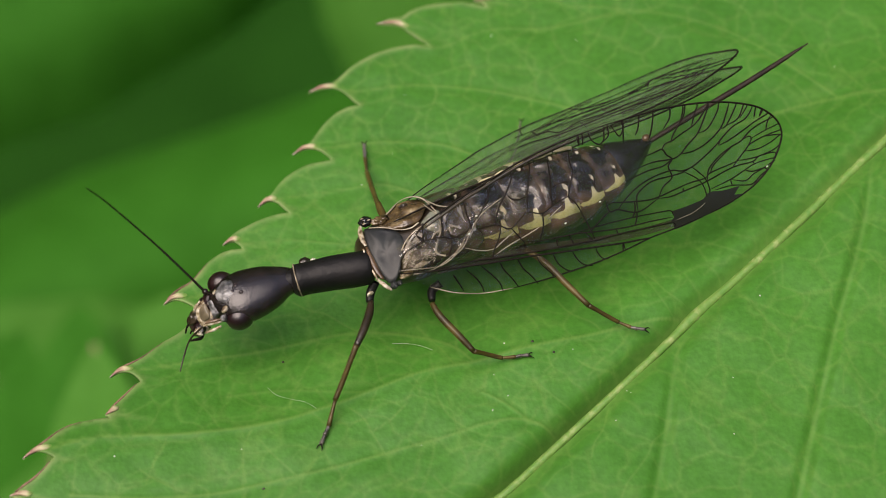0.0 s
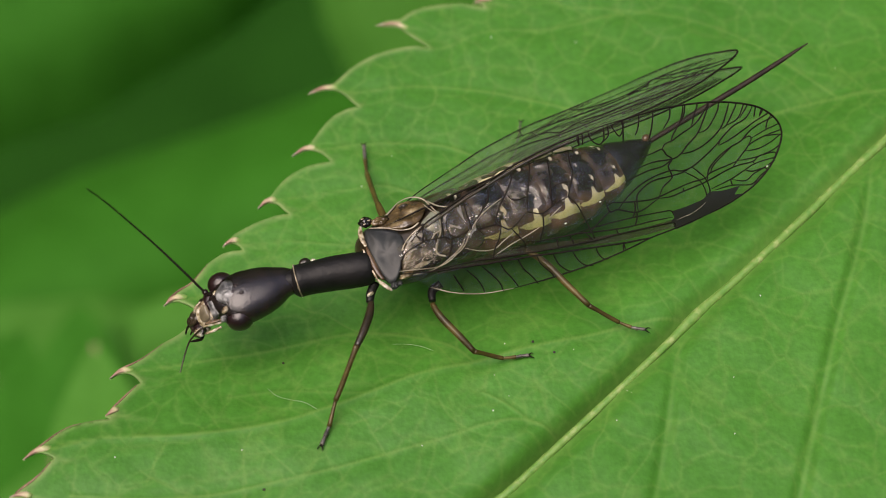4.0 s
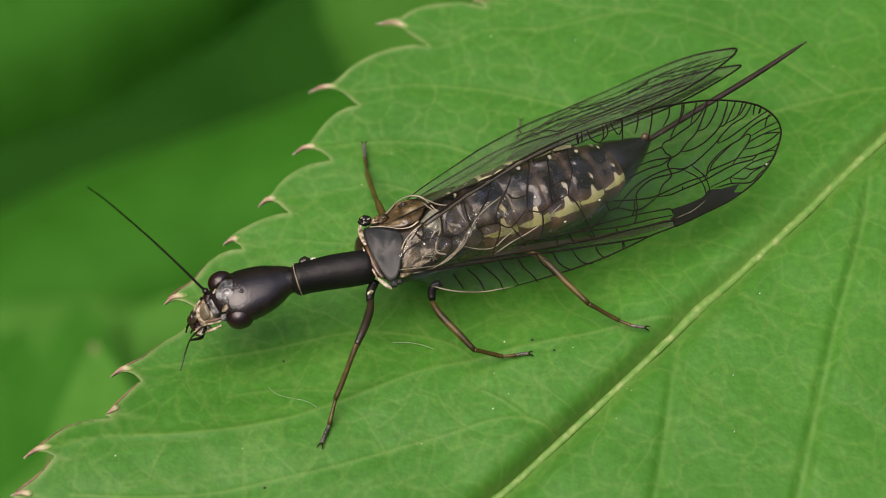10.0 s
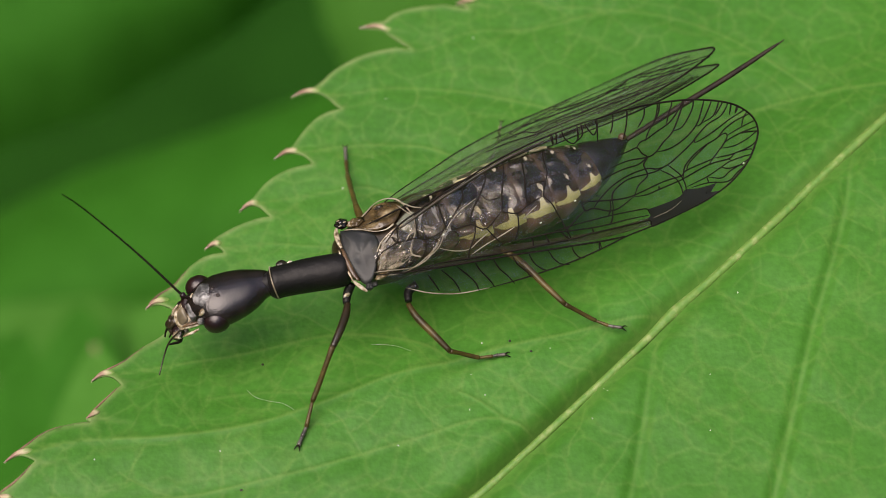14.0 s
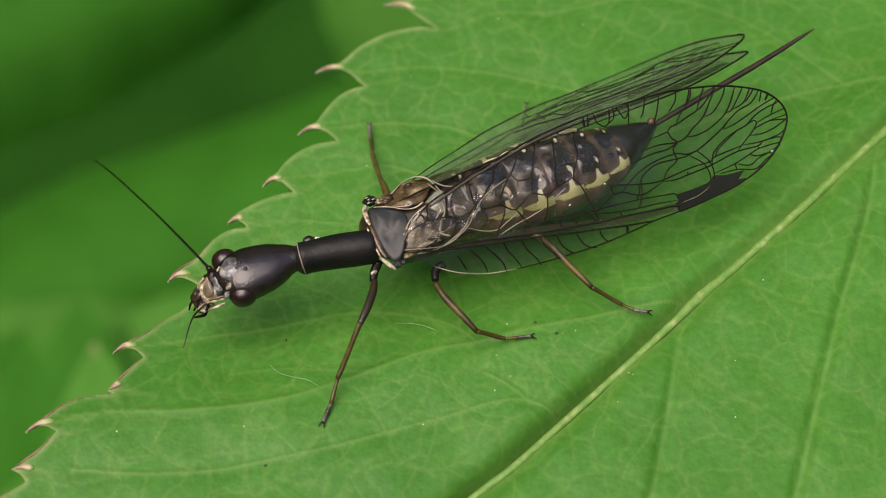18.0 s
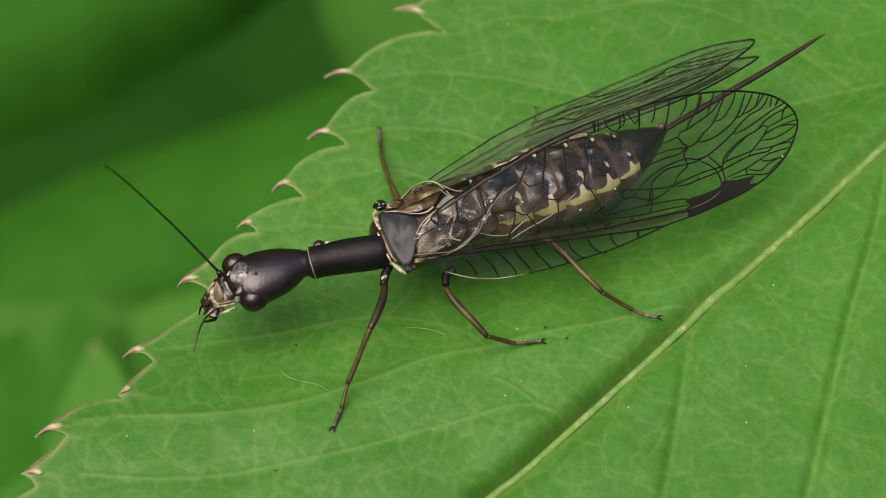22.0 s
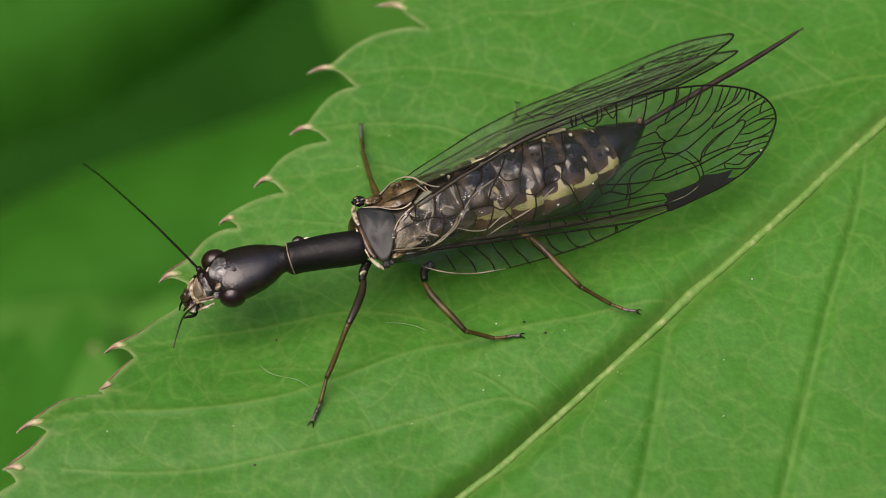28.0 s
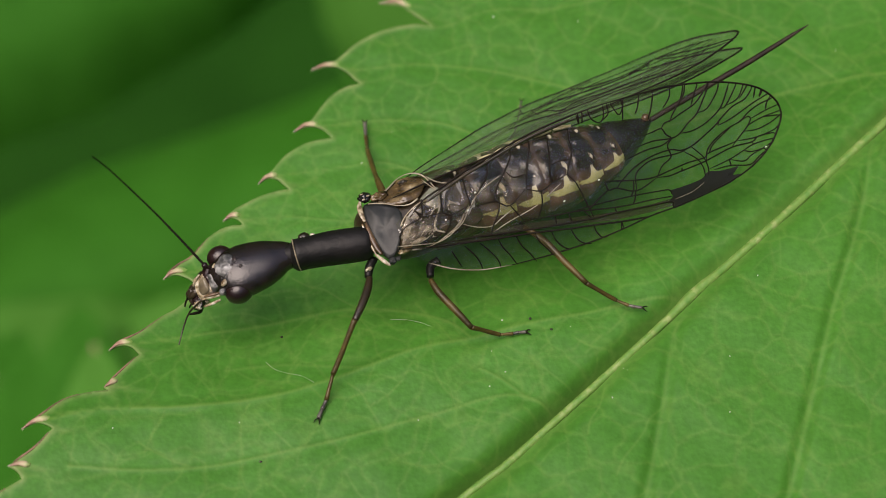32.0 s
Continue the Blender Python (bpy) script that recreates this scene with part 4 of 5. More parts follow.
tube(bm, path, [max(0.025, 0.088 * (1 - (i / len(path)) ** 5)) * (0.85 + 0.25 * math.sin(math.pi * i / len(path))) for i in range(len(path))], 10, 0.8)
part("ovipositor", bm, SABRE, fly, "long dark brown sabre-shaped egg-laying tube")


# legs: coxa, femur, tibia, tarsus joints and claws
def leg(coxa, femur, tibia, tarsus, dark, slim=1.0):
    top = tagged(new("leg"))
    top.parent = fly
    limb("coxa", coxa, [0.12, 0.13, 0.1], MATT, top)
    limb("femur", femur, [r * slim for r in (0.09, 0.12, 0.115, 0.09)], DUSK if dark else BROWN, top)
    limb("tibia", tibia, [r * slim for r in (0.09, 0.075, 0.078, 0.075)], DUSK if dark > 1 else BROWN, top)
    a = [Vector(p) for p in tarsus]
    for i, (p, q) in enumerate(zip(a, a[1:])):
        limb("tarsal_joint", [p, p.lerp(q, 0.5), q], [slim * r for r in (0.05, 0.055, 0.065 if i else 0.07)], TARSUS if i else BROWN, top, 8, 3)
    ball("pad", a[-2] - Vector((0, 0, 0.03)), ((1, 0, 0), (0, 1, 0), (0, 0, 1)), (0.05, 0.05, 0.04), CREAM, top, "pale foot pad", seg=10)
    d = (a[-1] - a[-2]).normalized()
    s = d.cross(Vector((0, 0, 1))).normalized()
    for k in (1, -1):
        limb("claw", [a[-1], a[-1] + d * 0.08 + s * 0.06 * k, a[-1] + d * 0.16 + s * 0.08 * k - Vector((0, 0, 0.05))], [0.024, 0.02, 0.006], VEIN, top, 6, 3)
    return top


leg([(-1.97, -2, 1.5), (-2.1, -2.2, 1.3), (-2.13, -2.5, 1.25)], [(-2.09, -2.5, 1.25), (-2.13, -2.96, 1.35), (-2.28, -3.56, 1.45), (-2.44, -4, 1.45)], [(-2.44, -3.97, 1.45), (-2.63, -4.37, 1.15), (-2.87, -4.83, 0.7), (-3.04, -5.16, 0.45)], [(-3.04, -5.16, 0.45), (-3.21, -5.8, 0.14), (-3.31, -6.07, 0.12), (-3.4, -6.33, 0.1)], True)
leg([(-0.14, -1.86, 1.2), (-0.38, -2.03, 1.1), (-0.38, -2.36, 1.1)], [(-0.38, -2.48, 1.15), (-0.14, -2.9, 1.15), (0.38, -3.43, 1), (0.79, -3.81, 0.8)], [(0.79, -3.81, 0.8), (1.05, -3.74, 0.55), (1.31, -3.69, 0.32), (1.6, -3.68, 0.16)], [(1.6, -3.68, 0.16), (1.98, -3.62, 0.12), (2.14, -3.58, 0.12), (2.34, -3.55, 0.1)], False, 0.86)
leg([(1.56, -0.35, 1.2), (1.97, -0.51, 1.1), (2.29, -0.67, 1.1)], [(2.29, -0.67, 1.1), (2.84, -1.09, 1.1), (3.47, -1.75, 0.95), (4.06, -2.3, 0.75)], [(4.06, -2.3, 0.75), (4.36, -2.37, 0.55), (4.65, -2.44, 0.35), (4.95, -2.52, 0.18)], [(4.95, -2.52, 0.18), (5.3, -2.65, 0.12), (5.46, -2.69, 0.12), (5.69, -2.71, 0.1)], False, 0.82)
leg([(-1.55, -0.47, 1.4), (-1.69, -0.12, 1.3), (-1.77, 0.23, 1.2)], [(-1.7, 0.04, 1.2), (-1.77, 0.33, 1.2), (-1.88, 0.65, 1.1), (-1.99, 1.06, 0.9)], [(-1.92, 0.83, 0.95), (-2.08, 1.56, 0.39), (-2.27, 2.48, -0.22), (-2.43, 3.29, -0.75)], [(-2.43, 3.29, -0.75), (-2.50, 3.88, -0.86), (-2.53, 4.16, -0.88), (-2.55, 4.44, -0.90)], False)
leg([(0.26, 0.82, 1.2), (0.51, 1.19, 1.1), (0.68, 1.49, 1.1)], [(0.68, 1.33, 1.1), (1.18, 1.65, 1.1), (1.61, 2.19, 0.9), (1.93, 2.7, 0.7)], [(1.93, 2.70, 0.70), (2.11, 3.40, 0.18), (2.22, 4.15, -0.33), (2.31, 4.78, -0.77)], [(2.31, 4.78, -0.77), (2.33, 4.98, -0.82), (2.35, 5.13, -0.83), (2.38, 5.32, -0.85)], 2, 0.4)
leg([(1.92, 0.89, 1.1), (2.25, 0.96, 1), (2.59, 1.12, 0.9)], [(2.59, 1.12, 0.9), (3.11, 1.39, 0.8), (3.62, 1.56, 0.7), (4.05, 1.63, 0.6)], [(4.05, 1.63, 0.60), (4.34, 1.81, 0.18), (4.55, 1.97, -0.23), (4.76, 2.19, -0.62)], [(4.76, 2.19, -0.62), (4.94, 2.27, -0.68), (5.05, 2.33, -0.68), (5.20, 2.40, -0.70)], 2)

# wings: laid flat in (along, across) millimetres, then set as a steep roof over the abdomen
WING_BASE, WING_ALONG, WING_ACROSS, WING_UP = Vector((-1.22, -2.24, 2.2)), Vector((0.9109, 0.4122, -0.0161)), Vector((-0.3033, 0.6956, 0.6513)), Vector((0.2797, -0.5884, 0.7587))
OUTLINE = [(0, 0), (0.69, -0.56), (1.3, -0.95), (2.07, -1.26), (2.98, -1.44), (3.93, -1.54), (4.81, -1.59), (5.53, -1.61), (6.08, -1.59), (6.64, -1.55), (7.4, -1.48), (8.14, -1.48), (9.28, -1.44), (10.28, -1.29), (11.01, -1.05), (11.65, -0.66), (12.1, -0.15), (12.19, 0.22), (12.04, 0.61), (11.65, 1.02), (11.09, 1.33), (10.42, 1.59), (9.73, 1.77), (8.85, 1.93), (7.96, 2.01), (6.89, 2.07), (5.81, 2.05), (4.75, 1.96), (3.97, 1.84), (3.1, 1.66), (2.38, 1.52), (1.72, 1.35), (1.06, 1.17), (0.56, 0.85)]
LONG_VEINS = []


def long_vein(r, *points):
    LONG_VEINS.append((points, r))


long_vein(0.034, (-0.07, 0.11), (0.86, -0.15), (1.51, -0.29), (2.32, -0.47), (3.16, -0.64), (3.99, -0.81), (4.83, -1.0), (5.67, -1.17), (6.52, -1.35), (7.24, -1.47))
long_vein(0.03, (0.79, -0.12), (2.03, -0.28), (2.69, -0.43), (3.19, -0.53), (4.2, -0.73), (4.87, -0.84), (5.72, -0.98), (6.24, -1.02), (6.77, -1.09), (7.47, -1.19), (8.12, -1.3))
long_vein(0.026, (3.85, -0.38), (4.7, -0.52), (5.29, -0.61), (5.7, -0.72), (6.46, -0.89), (6.98, -0.97), (7.51, -1.03), (8.15, -1.14))
long_vein(0.024, (5.3, -0.58), (5.74, -0.6), (6.4, -0.66), (7.13, -0.75), (7.84, -0.87), (8.13, -0.94), (8.18, -1.1))
long_vein(0.027, (6.3, -0.06), (6.55, -0.13), (7.18, -0.32), (7.73, -0.43), (8.3, -0.41), (8.92, -0.38), (9.47, -0.41), (9.67, -0.32), (10.39, -0.29), (10.59, -0.27))
long_vein(0.027, (7.87, -0.47), (8.25, -0.55), (8.68, -0.54), (9.19, -0.53), (9.52, -0.51), (10.4, -0.4), (11.05, -0.45), (11.29, -0.36), (11.75, -0.4))
long_vein(0.027, (6.3, -0.06), (6.35, -0.34), (6.6, -0.36), (7.16, -0.63), (7.87, -0.47))
long_vein(0.027, (6.6, -0.36), (6.86, -0.18), (7.33, 0.04), (7.92, 0.16), (8.53, 0.15), (8.83, 0.03), (9.18, 0.03), (9.59, 0.16), (10.09, 0.37), (10.42, 0.57), (10.77, 0.74), (11.18, 0.83), (11.43, 1.04))
long_vein(0.027, (7.16, -0.63), (7.25, -0.21), (7.49, -0.04), (7.89, 0.06), (8.5, 0), (8.83, -0.02), (9.18, 0.03))
long_vein(0.027, (7.4, 0.54), (8.05, 0.56), (8.66, 0.45), (8.96, 0.5), (9.26, 0.69), (9.64, 0.9), (10.04, 1.39), (10.18, 1.6))
long_vein(0.027, (7.11, 0.32), (7.81, 0.38), (8.31, 0.35), (8.66, 0.45))
long_vein(0.027, (7.76, 0.8), (8.13, 0.81), (8.44, 0.82), (8.53, 0.62), (8.66, 0.45), (8.48, 0.29), (8.5, 0), (8.4, -0.1), (8.11, -0.22), (7.89, -0.46))
long_vein(0.027, (8.44, 0.82), (8.58, 0.94), (8.82, 0.96), (9.13, 1.05), (9.49, 1.14), (9.75, 1.26), (10.13, 1.58))
long_vein(0.027, (8.96, 0.5), (9.37, 0.45), (9.85, 0.54), (10.36, 0.8), (10.67, 1.21), (10.8, 1.43))
long_vein(0.027, (10.18, 0.34), (10.55, 0.39), (11.03, 0.52), (11.45, 0.65), (11.86, 0.74))
long_vein(0.027, (9.52, -0.51), (9.57, -0.35), (9.72, -0.16), (10.12, 0.05), (10.54, 0.18), (10.88, 0.24), (11.18, 0.41), (11.54, 0.53), (12, 0.59))
long_vein(0.024, (9.67, -0.33), (9.84, -0.15), (10.26, 0.05), (10.54, 0.16))
long_vein(0.024, (10.88, 0.24), (11.15, 0.3), (11.21, 0.19), (11.02, 0), (10.9, -0.08), (10.59, -0.27), (10.4, -0.4))
long_vein(0.024, (11.21, 0.21), (11.72, 0.3), (12.11, 0.34))
long_vein(0.024, (10.9, -0.08), (11.13, 0.06), (11.61, 0.14), (12.11, 0.15))
long_vein(0.024, (10.9, -0.08), (11.33, -0.15), (11.79, -0.09), (12.09, 0.01))
long_vein(0.024, (10.59, -0.27), (11.08, -0.35), (11.46, -0.36), (11.85, -0.32), (12.06, -0.22))
long_vein(0.024, (9.53, -0.77), (10.21, -0.71), (10.73, -0.6), (11.08, -0.53), (11.65, -0.55))
long_vein(0.024, (10.21, -0.71), (10.64, -0.9), (10.94, -0.8), (11.34, -0.73), (11.7, -0.64))
long_vein(0.024, (9.66, -0.84), (10.21, -0.89), (10.78, -1.06), (11.15, -0.91), (11.41, -0.82))
long_vein(0.024, (9.18, 0.03), (9.35, -0.21), (9.47, -0.42), (9.50, -0.72), (9.45, -0.92))
long_vein(0.024, (8.92, -0.04), (9.24, -0.36), (9.35, -0.66), (9.34, -0.95))
CROSS_VEINS = []


def cross_vein(*points):
    CROSS_VEINS.append(points)


cross_vein((1.41, -0.45), (1.49, -0.71), (1.57, -0.99))
cross_vein((1.81, -0.45), (2.02, -0.79), (2.11, -1.04), (2.13, -1.25))
cross_vein((2.26, -0.51), (2.49, -0.86), (2.64, -1.16), (2.66, -1.42))
cross_vein((2.81, -0.6), (2.88, -0.87), (3.03, -1.17), (3.14, -1.48))
cross_vein((3.34, -0.69), (3.43, -1.02), (3.6, -1.31), (3.72, -1.59))
cross_vein((3.91, -0.8), (3.97, -1.08), (4.15, -1.37), (4.25, -1.6))
cross_vein((4.39, -0.93), (4.45, -1.22), (4.62, -1.48), (4.79, -1.61))
cross_vein((4.96, -1.05), (5.05, -1.34), (5.2, -1.55), (5.44, -1.66))
cross_vein((5.66, -1.2), (5.68, -1.38), (5.82, -1.6))
cross_vein((6.48, -1.35), (6.43, -1.53))
cross_vein((9.64, 0.9), (9.97, 0.93), (10.36, 1.28), (10.49, 1.51))
cross_vein((9.49, 1.14), (9.7, 1.5), (9.82, 1.65))
cross_vein((10.36, 0.8), (10.55, 0.82), (10.92, 1.21), (11.02, 1.35))
cross_vein((10.55, 0.82), (10.96, 0.91), (11.21, 1.22))
cross_vein((11.01, 0.89), (11.29, 1.14))
cross_vein((10.18, 0.34), (10.25, 0.47), (10.42, 0.57))
cross_vein((11.45, 0.77), (11.55, 1))
cross_vein((11.63, 0.76), (11.71, 0.89))
cross_vein((10.73, -0.6), (10.96, -0.72), (11.34, -0.74))
cross_vein((10.21, -0.89), (10.21, -0.71))
cross_vein((8.71, -0.45), (8.68, -0.54))
cross_vein((11.08, -0.53), (11.05, -0.45))
cross_vein((11.72, 0.3), (11.83, 0.52))
cross_vein((11.61, 0.14), (11.88, 0.09))
cross_vein((9.45, 1.76), (9.33, 1.52), (8.92, 1.15), (8.75, 0.92))
cross_vein((1.0, 1.18), (0.88, 0.75))
cross_vein((0.88, 0.75), (0.35, 0.63), (0.09, 0.41))
cross_vein((0.88, 0.75), (1.46, 0.66), (1.68, 0.53), (2.22, 0.59))
cross_vein((1.6, 1.27), (1.52, 0.92), (1.46, 0.66))
cross_vein((1.68, 0.53), (1.55, 0.24), (1.35, 0.06))
cross_vein((2.34, 1.38), (2.31, 1.05), (2.32, 0.72), (2.3, 0.57))
cross_vein((3.14, 1.49), (3.04, 1.21), (2.83, 1.03), (2.56, 0.8))
cross_vein((3.9, 1.56), (3.59, 1.18), (3.27, 0.88), (3.05, 0.57), (3.07, 0.43))
cross_vein((4.49, 1.66), (4.33, 1.26), (4.17, 0.89), (4.02, 0.49))
cross_vein((2.46, 0.52), (3.01, 0.47), (3.15, 0.37), (3.42, 0.2), (3.98, 0.49))
cross_vein((4.02, 0.49), (4.43, 0.29), (4.83, 0.41), (5.31, 0.49))
cross_vein((4.43, 0.29), (4.33, -0.09), (4.1, -0.44))
cross_vein((5.04, 1.68), (4.98, 1.2), (4.83, 0.66), (4.79, 0.4))
cross_vein((5.7, 1.73), (5.66, 1.39), (5.66, 1.1), (5.43, 0.7), (5.32, 0.49))
cross_vein((5.32, 0.49), (5.47, 0.21), (5.54, -0.1), (5.63, -0.56), (5.7, -0.93))
cross_vein((3.15, 0.37), (2.98, 0.06), (2.76, -0.2), (2.65, -0.42))
cross_vein((3.42, 0.2), (3.58, -0.13), (3.69, -0.34))
cross_vein((6.32, -0.33), (6.05, -0.45), (5.73, -0.62), (5.57, -0.71))
cross_vein((7.13, -0.59), (7.06, -0.81), (6.94, -0.98))
cross_vein((7.15, -0.29), (7.08, -0.56), (6.94, -0.73))
cross_vein((6.38, -0.86), (6.42, -1.05), (6.56, -1.07))
cross_vein((4.61, -0.54), (4.59, -0.77))
cross_vein((5.0, -0.58), (5.06, -0.86))
cross_vein((5.46, -0.65), (5.64, -0.95))
cross_vein((4.17, 0.89), (3.77, 0.92), (3.59, 1.18))
cross_vein((4.91, 0.88), (5.19, 0.92), (5.56, 0.86))
cross_vein((6.09, 2.0), (6.05, 1.76))
cross_vein((6.22, 2.01), (6.16, 1.74))
cross_vein((6.41, 1.99), (6.45, 1.77), (6.64, 1.59), (6.81, 1.7), (6.87, 1.97))
cross_vein((7.0, 1.96), (6.96, 1.74), (6.73, 1.61))
cross_vein((7.13, 1.97), (7.2, 1.76), (7.29, 1.62), (7.44, 1.78), (7.49, 1.96))
cross_vein((7.44, 1.78), (7.34, 1.4))
cross_vein((7.99, 1.91), (7.87, 1.63), (7.76, 1.49))
cross_vein((8.43, 1.85), (8.28, 1.5), (8.11, 1.2))
cross_vein((8.97, 1.78), (8.88, 1.59), (8.63, 1.37))
cross_vein((9.38, 1.73), (9.26, 1.5), (9.14, 1.35))
FAR_VEINS = []


def far_vein(r, *points):
    FAR_VEINS.append((points, r))


far_vein(0.024, (5.5, -1.3), (6.23, -1.07), (6.93, -0.7), (7.7, -0.45), (8.62, -0.4), (9.46, -0.56), (9.83, -0.76), (10.55, -0.37), (11.21, 0.23), (11.77, 1.06))
far_vein(0.022, (7.46, -1.5), (7.59, -0.82), (8.17, -0.57), (8.81, -0.53), (9.65, -0.69), (9.91, -0.75), (10.72, -0.61), (11.58, -0.21))
far_vein(0.018, (9.83, -0.76), (10.25, -0.23), (10.9, 0.43), (11.48, 1.1))
far_vein(0.018, (8.78, -0.5), (9.49, -0.27), (10.25, 0.1), (10.8, 1.02))
far_vein(0.02, (5.38, -0.86), (6.04, -0.55), (6.21, -0.13), (6.91, -0.17), (7.56, -0.02), (8.47, 0.09), (9.3, 0.42), (10.05, 0.9))
far_vein(0.022, (4.85, -0.67), (5.37, -0.43), (6.12, -0.02), (7.07, 0.3), (7.97, 0.42), (8.81, 0.66), (9.57, 1.09), (10.25, 1.7))
far_vein(0.016, (9.62, -0.65), (9.26, -0.22))
far_vein(0.016, (8.81, -0.45), (8.52, -0.01))
far_vein(0.016, (6.18, -0.1), (6.01, 0.32))
far_vein(0.016, (6.72, -0.94), (6.87, -0.89))
far_vein(0.016, (6.9, -0.19), (6.82, 0.74))
far_vein(0.016, (5.99, -1.16), (5.78, -0.46))
far_vein(0.016, (7.82, -0.48), (7.7, 0.12))
far_vein(0.016, (7.59, -0.82), (7.2, -0.55))
far_vein(0.016, (5.88, -1.55), (5.68, -1.1))
far_vein(0.016, (6.3, -1.04), (6.71, -1.07))
PALE_VEINS = []


def pale_vein(*points):
    PALE_VEINS.append(points)


pale_vein((3.51, 1.13), (3.07, 1.00), (2.64, 0.81), (2.27, 0.48), (2.05, 0.23), (1.79, 0.07), (1.50, 0.03))
pale_vein((3.56, 0.06), (3.17, -0.08), (2.84, -0.21), (2.43, -0.11), (2.02, 0.13))
pale_vein((1.47, 1.28), (1.50, 0.88), (1.34, 0.65), (1.18, 0.31), (1.44, 0.09))
pale_vein((0.01, 0.16), (0.54, 0.02), (1.11, -0.12), (1.46, -0.07), (1.74, 0.05))
pale_vein((4.32, -0.08), (3.85, -0.18), (3.37, -0.26), (2.79, -0.41))
pale_vein((1.52, 0.89), (1.30, 0.84), (1.12, 0.67))
pale_vein((5.39, 0.38), (5.08, 0.26), (4.65, 0.06))
pale_vein((1.37, 1.86), (1.66, 1.58), (2.00, 1.42))
pale_vein((1.25, 1.80), (1.48, 1.46), (1.64, 1.27))
# narrow pale slivers, put in as glints on the wing base
GLINTS = []


def glint(*points):
    GLINTS.append(points)


glint((2.16, 1.47), (2.17, 1.29), (2.20, 1.05), (2.27, 0.87), (2.26, 1.08), (2.23, 1.31))
glint((2.27, 1.49), (2.26, 1.39), (2.25, 1.26), (2.28, 1.16), (2.29, 1.28), (2.30, 1.39))
glint((1.21, 1.31), (1.33, 1.27), (1.49, 1.25), (1.61, 1.27), (1.47, 1.31), (1.33, 1.32))
glint((1.52, 1.22), (1.48, 1.08), (1.46, 0.90), (1.48, 0.76), (1.51, 0.92), (1.53, 1.08))
glint((0.46, 0.56), (0.37, 0.51), (0.23, 0.40), (0.17, 0.31), (0.28, 0.38), (0.39, 0.46))
glint((0.78, 1.05), (0.67, 1.00), (0.52, 0.90), (0.45, 0.80), (0.57, 0.88), (0.70, 0.96))
glint((1.79, 0.96), (1.88, 0.86), (2.00, 0.76), (2.11, 0.70), (2.01, 0.80), (1.90, 0.90))
glint((2.54, 0.68), (2.43, 0.58), (2.31, 0.44), (2.24, 0.33), (2.36, 0.45), (2.46, 0.57))
STIGMA = [(8.14, -0.96), (8.55, -0.98), (8.93, -0.98), (9.23, -0.95), (9.45, -0.83), (9.80, -0.92), (10.11, -0.96), (10.41, -0.98), (10.29, -1.06), (10.02, -1.09), (10.32, -1.21), (10.46, -1.24), (10.09, -1.36), (9.66, -1.42), (9.27, -1.45), (8.79, -1.49), (8.40, -1.51), (8.13, -1.50), (8.11, -1.33), (8.07, -1.23), (8.18, -1.15)]


def swell(s, t):
    """The gentle corrugation and droop of the wing, out of its plane."""
    return 0.05 * math.sin(2.2 * t + 0.4 * s) + 0.03 * math.sin(1.1 * s)


def near_side(s, t, up=0.0):
    return WING_BASE + WING_ALONG * s + WING_ACROSS * t + WING_UP * (swell(s, t) + up)


FAR_BASE = mirrored(WING_BASE)


def far_side(s, t, up=0.0):
    k = min(1, max(0, (s - 4.5) / 6))
    p = mirrored(near_side(s * 1.04, t * (1 + 0.42 * min(1, max(0, (s - 1.5) / 3)) * (1 - min(1, max(0, (s - 6.5) / 4))) if t < 0 else 0.3 + 0.5 * k * k * (3 - 2 * k)), up))
    return FAR_BASE + Matrix.Rotation(radians(-1.5), 3, "Z") @ (p - FAR_BASE)


def inside(p, poly):
    hit = False
    for a, b in zip(poly, poly[1:] + poly[:1]):
        if (a[1] > p[1]) != (b[1] > p[1]) and p[0] < (b[0] - a[0]) * (p[1] - a[1]) / (b[1] - a[1]) + a[0]:
            hit = not hit
    return hit


def film(name, outline, place, mat, parent, label, up=0.0):
    """A thin membrane inside an outline, from the rim in to the middle line."""
    o = [p for p in spline([(*p, 0) for p in [*outline, outline[0]]], 4)[:-1]]
    xs = [p.x for p in o]
    bm = bmesh.new()
    mid = sum(o, Vector()) / len(o)
    lo, hi = min(xs), max(xs)
    spine = [Vector((min(max(p.x, lo + 0.12 * (hi - lo)), hi - 0.12 * (hi - lo)), mid.y + 0.0 * p.y, 0)) for p in o]
    rings = []
    for r in range(7):
        k = r / 6
        rings.append([bm.verts.new(place(*(p.lerp(q, k).xy), up)) for p, q in zip(o, spine)])
    for a, b in zip(rings, rings[1:]):
        for i in range(len(o)):
            bm.faces.new((a[i], a[(i + 1) % len(o)], b[(i + 1) % len(o)], b[i]))
    bmesh.ops.recalc_face_normals(bm, faces=bm.faces)
    return part(name, bm, mat, parent, label)


def rib(name, pts, r, place, mat, parent, per=4):
    bm = bmesh.new()
    path = [place(p.x, p.y, 0.01) for p in spline([(*p, 0) for p in pts], per)]
    n = len(path) - 1
    tube(bm, path, [r * min(1, 0.55 + 3 * i / n, 0.55 + 3 * (n - i) / n) for i in range(n + 1)], 6)
    return part(name, bm, mat, parent)


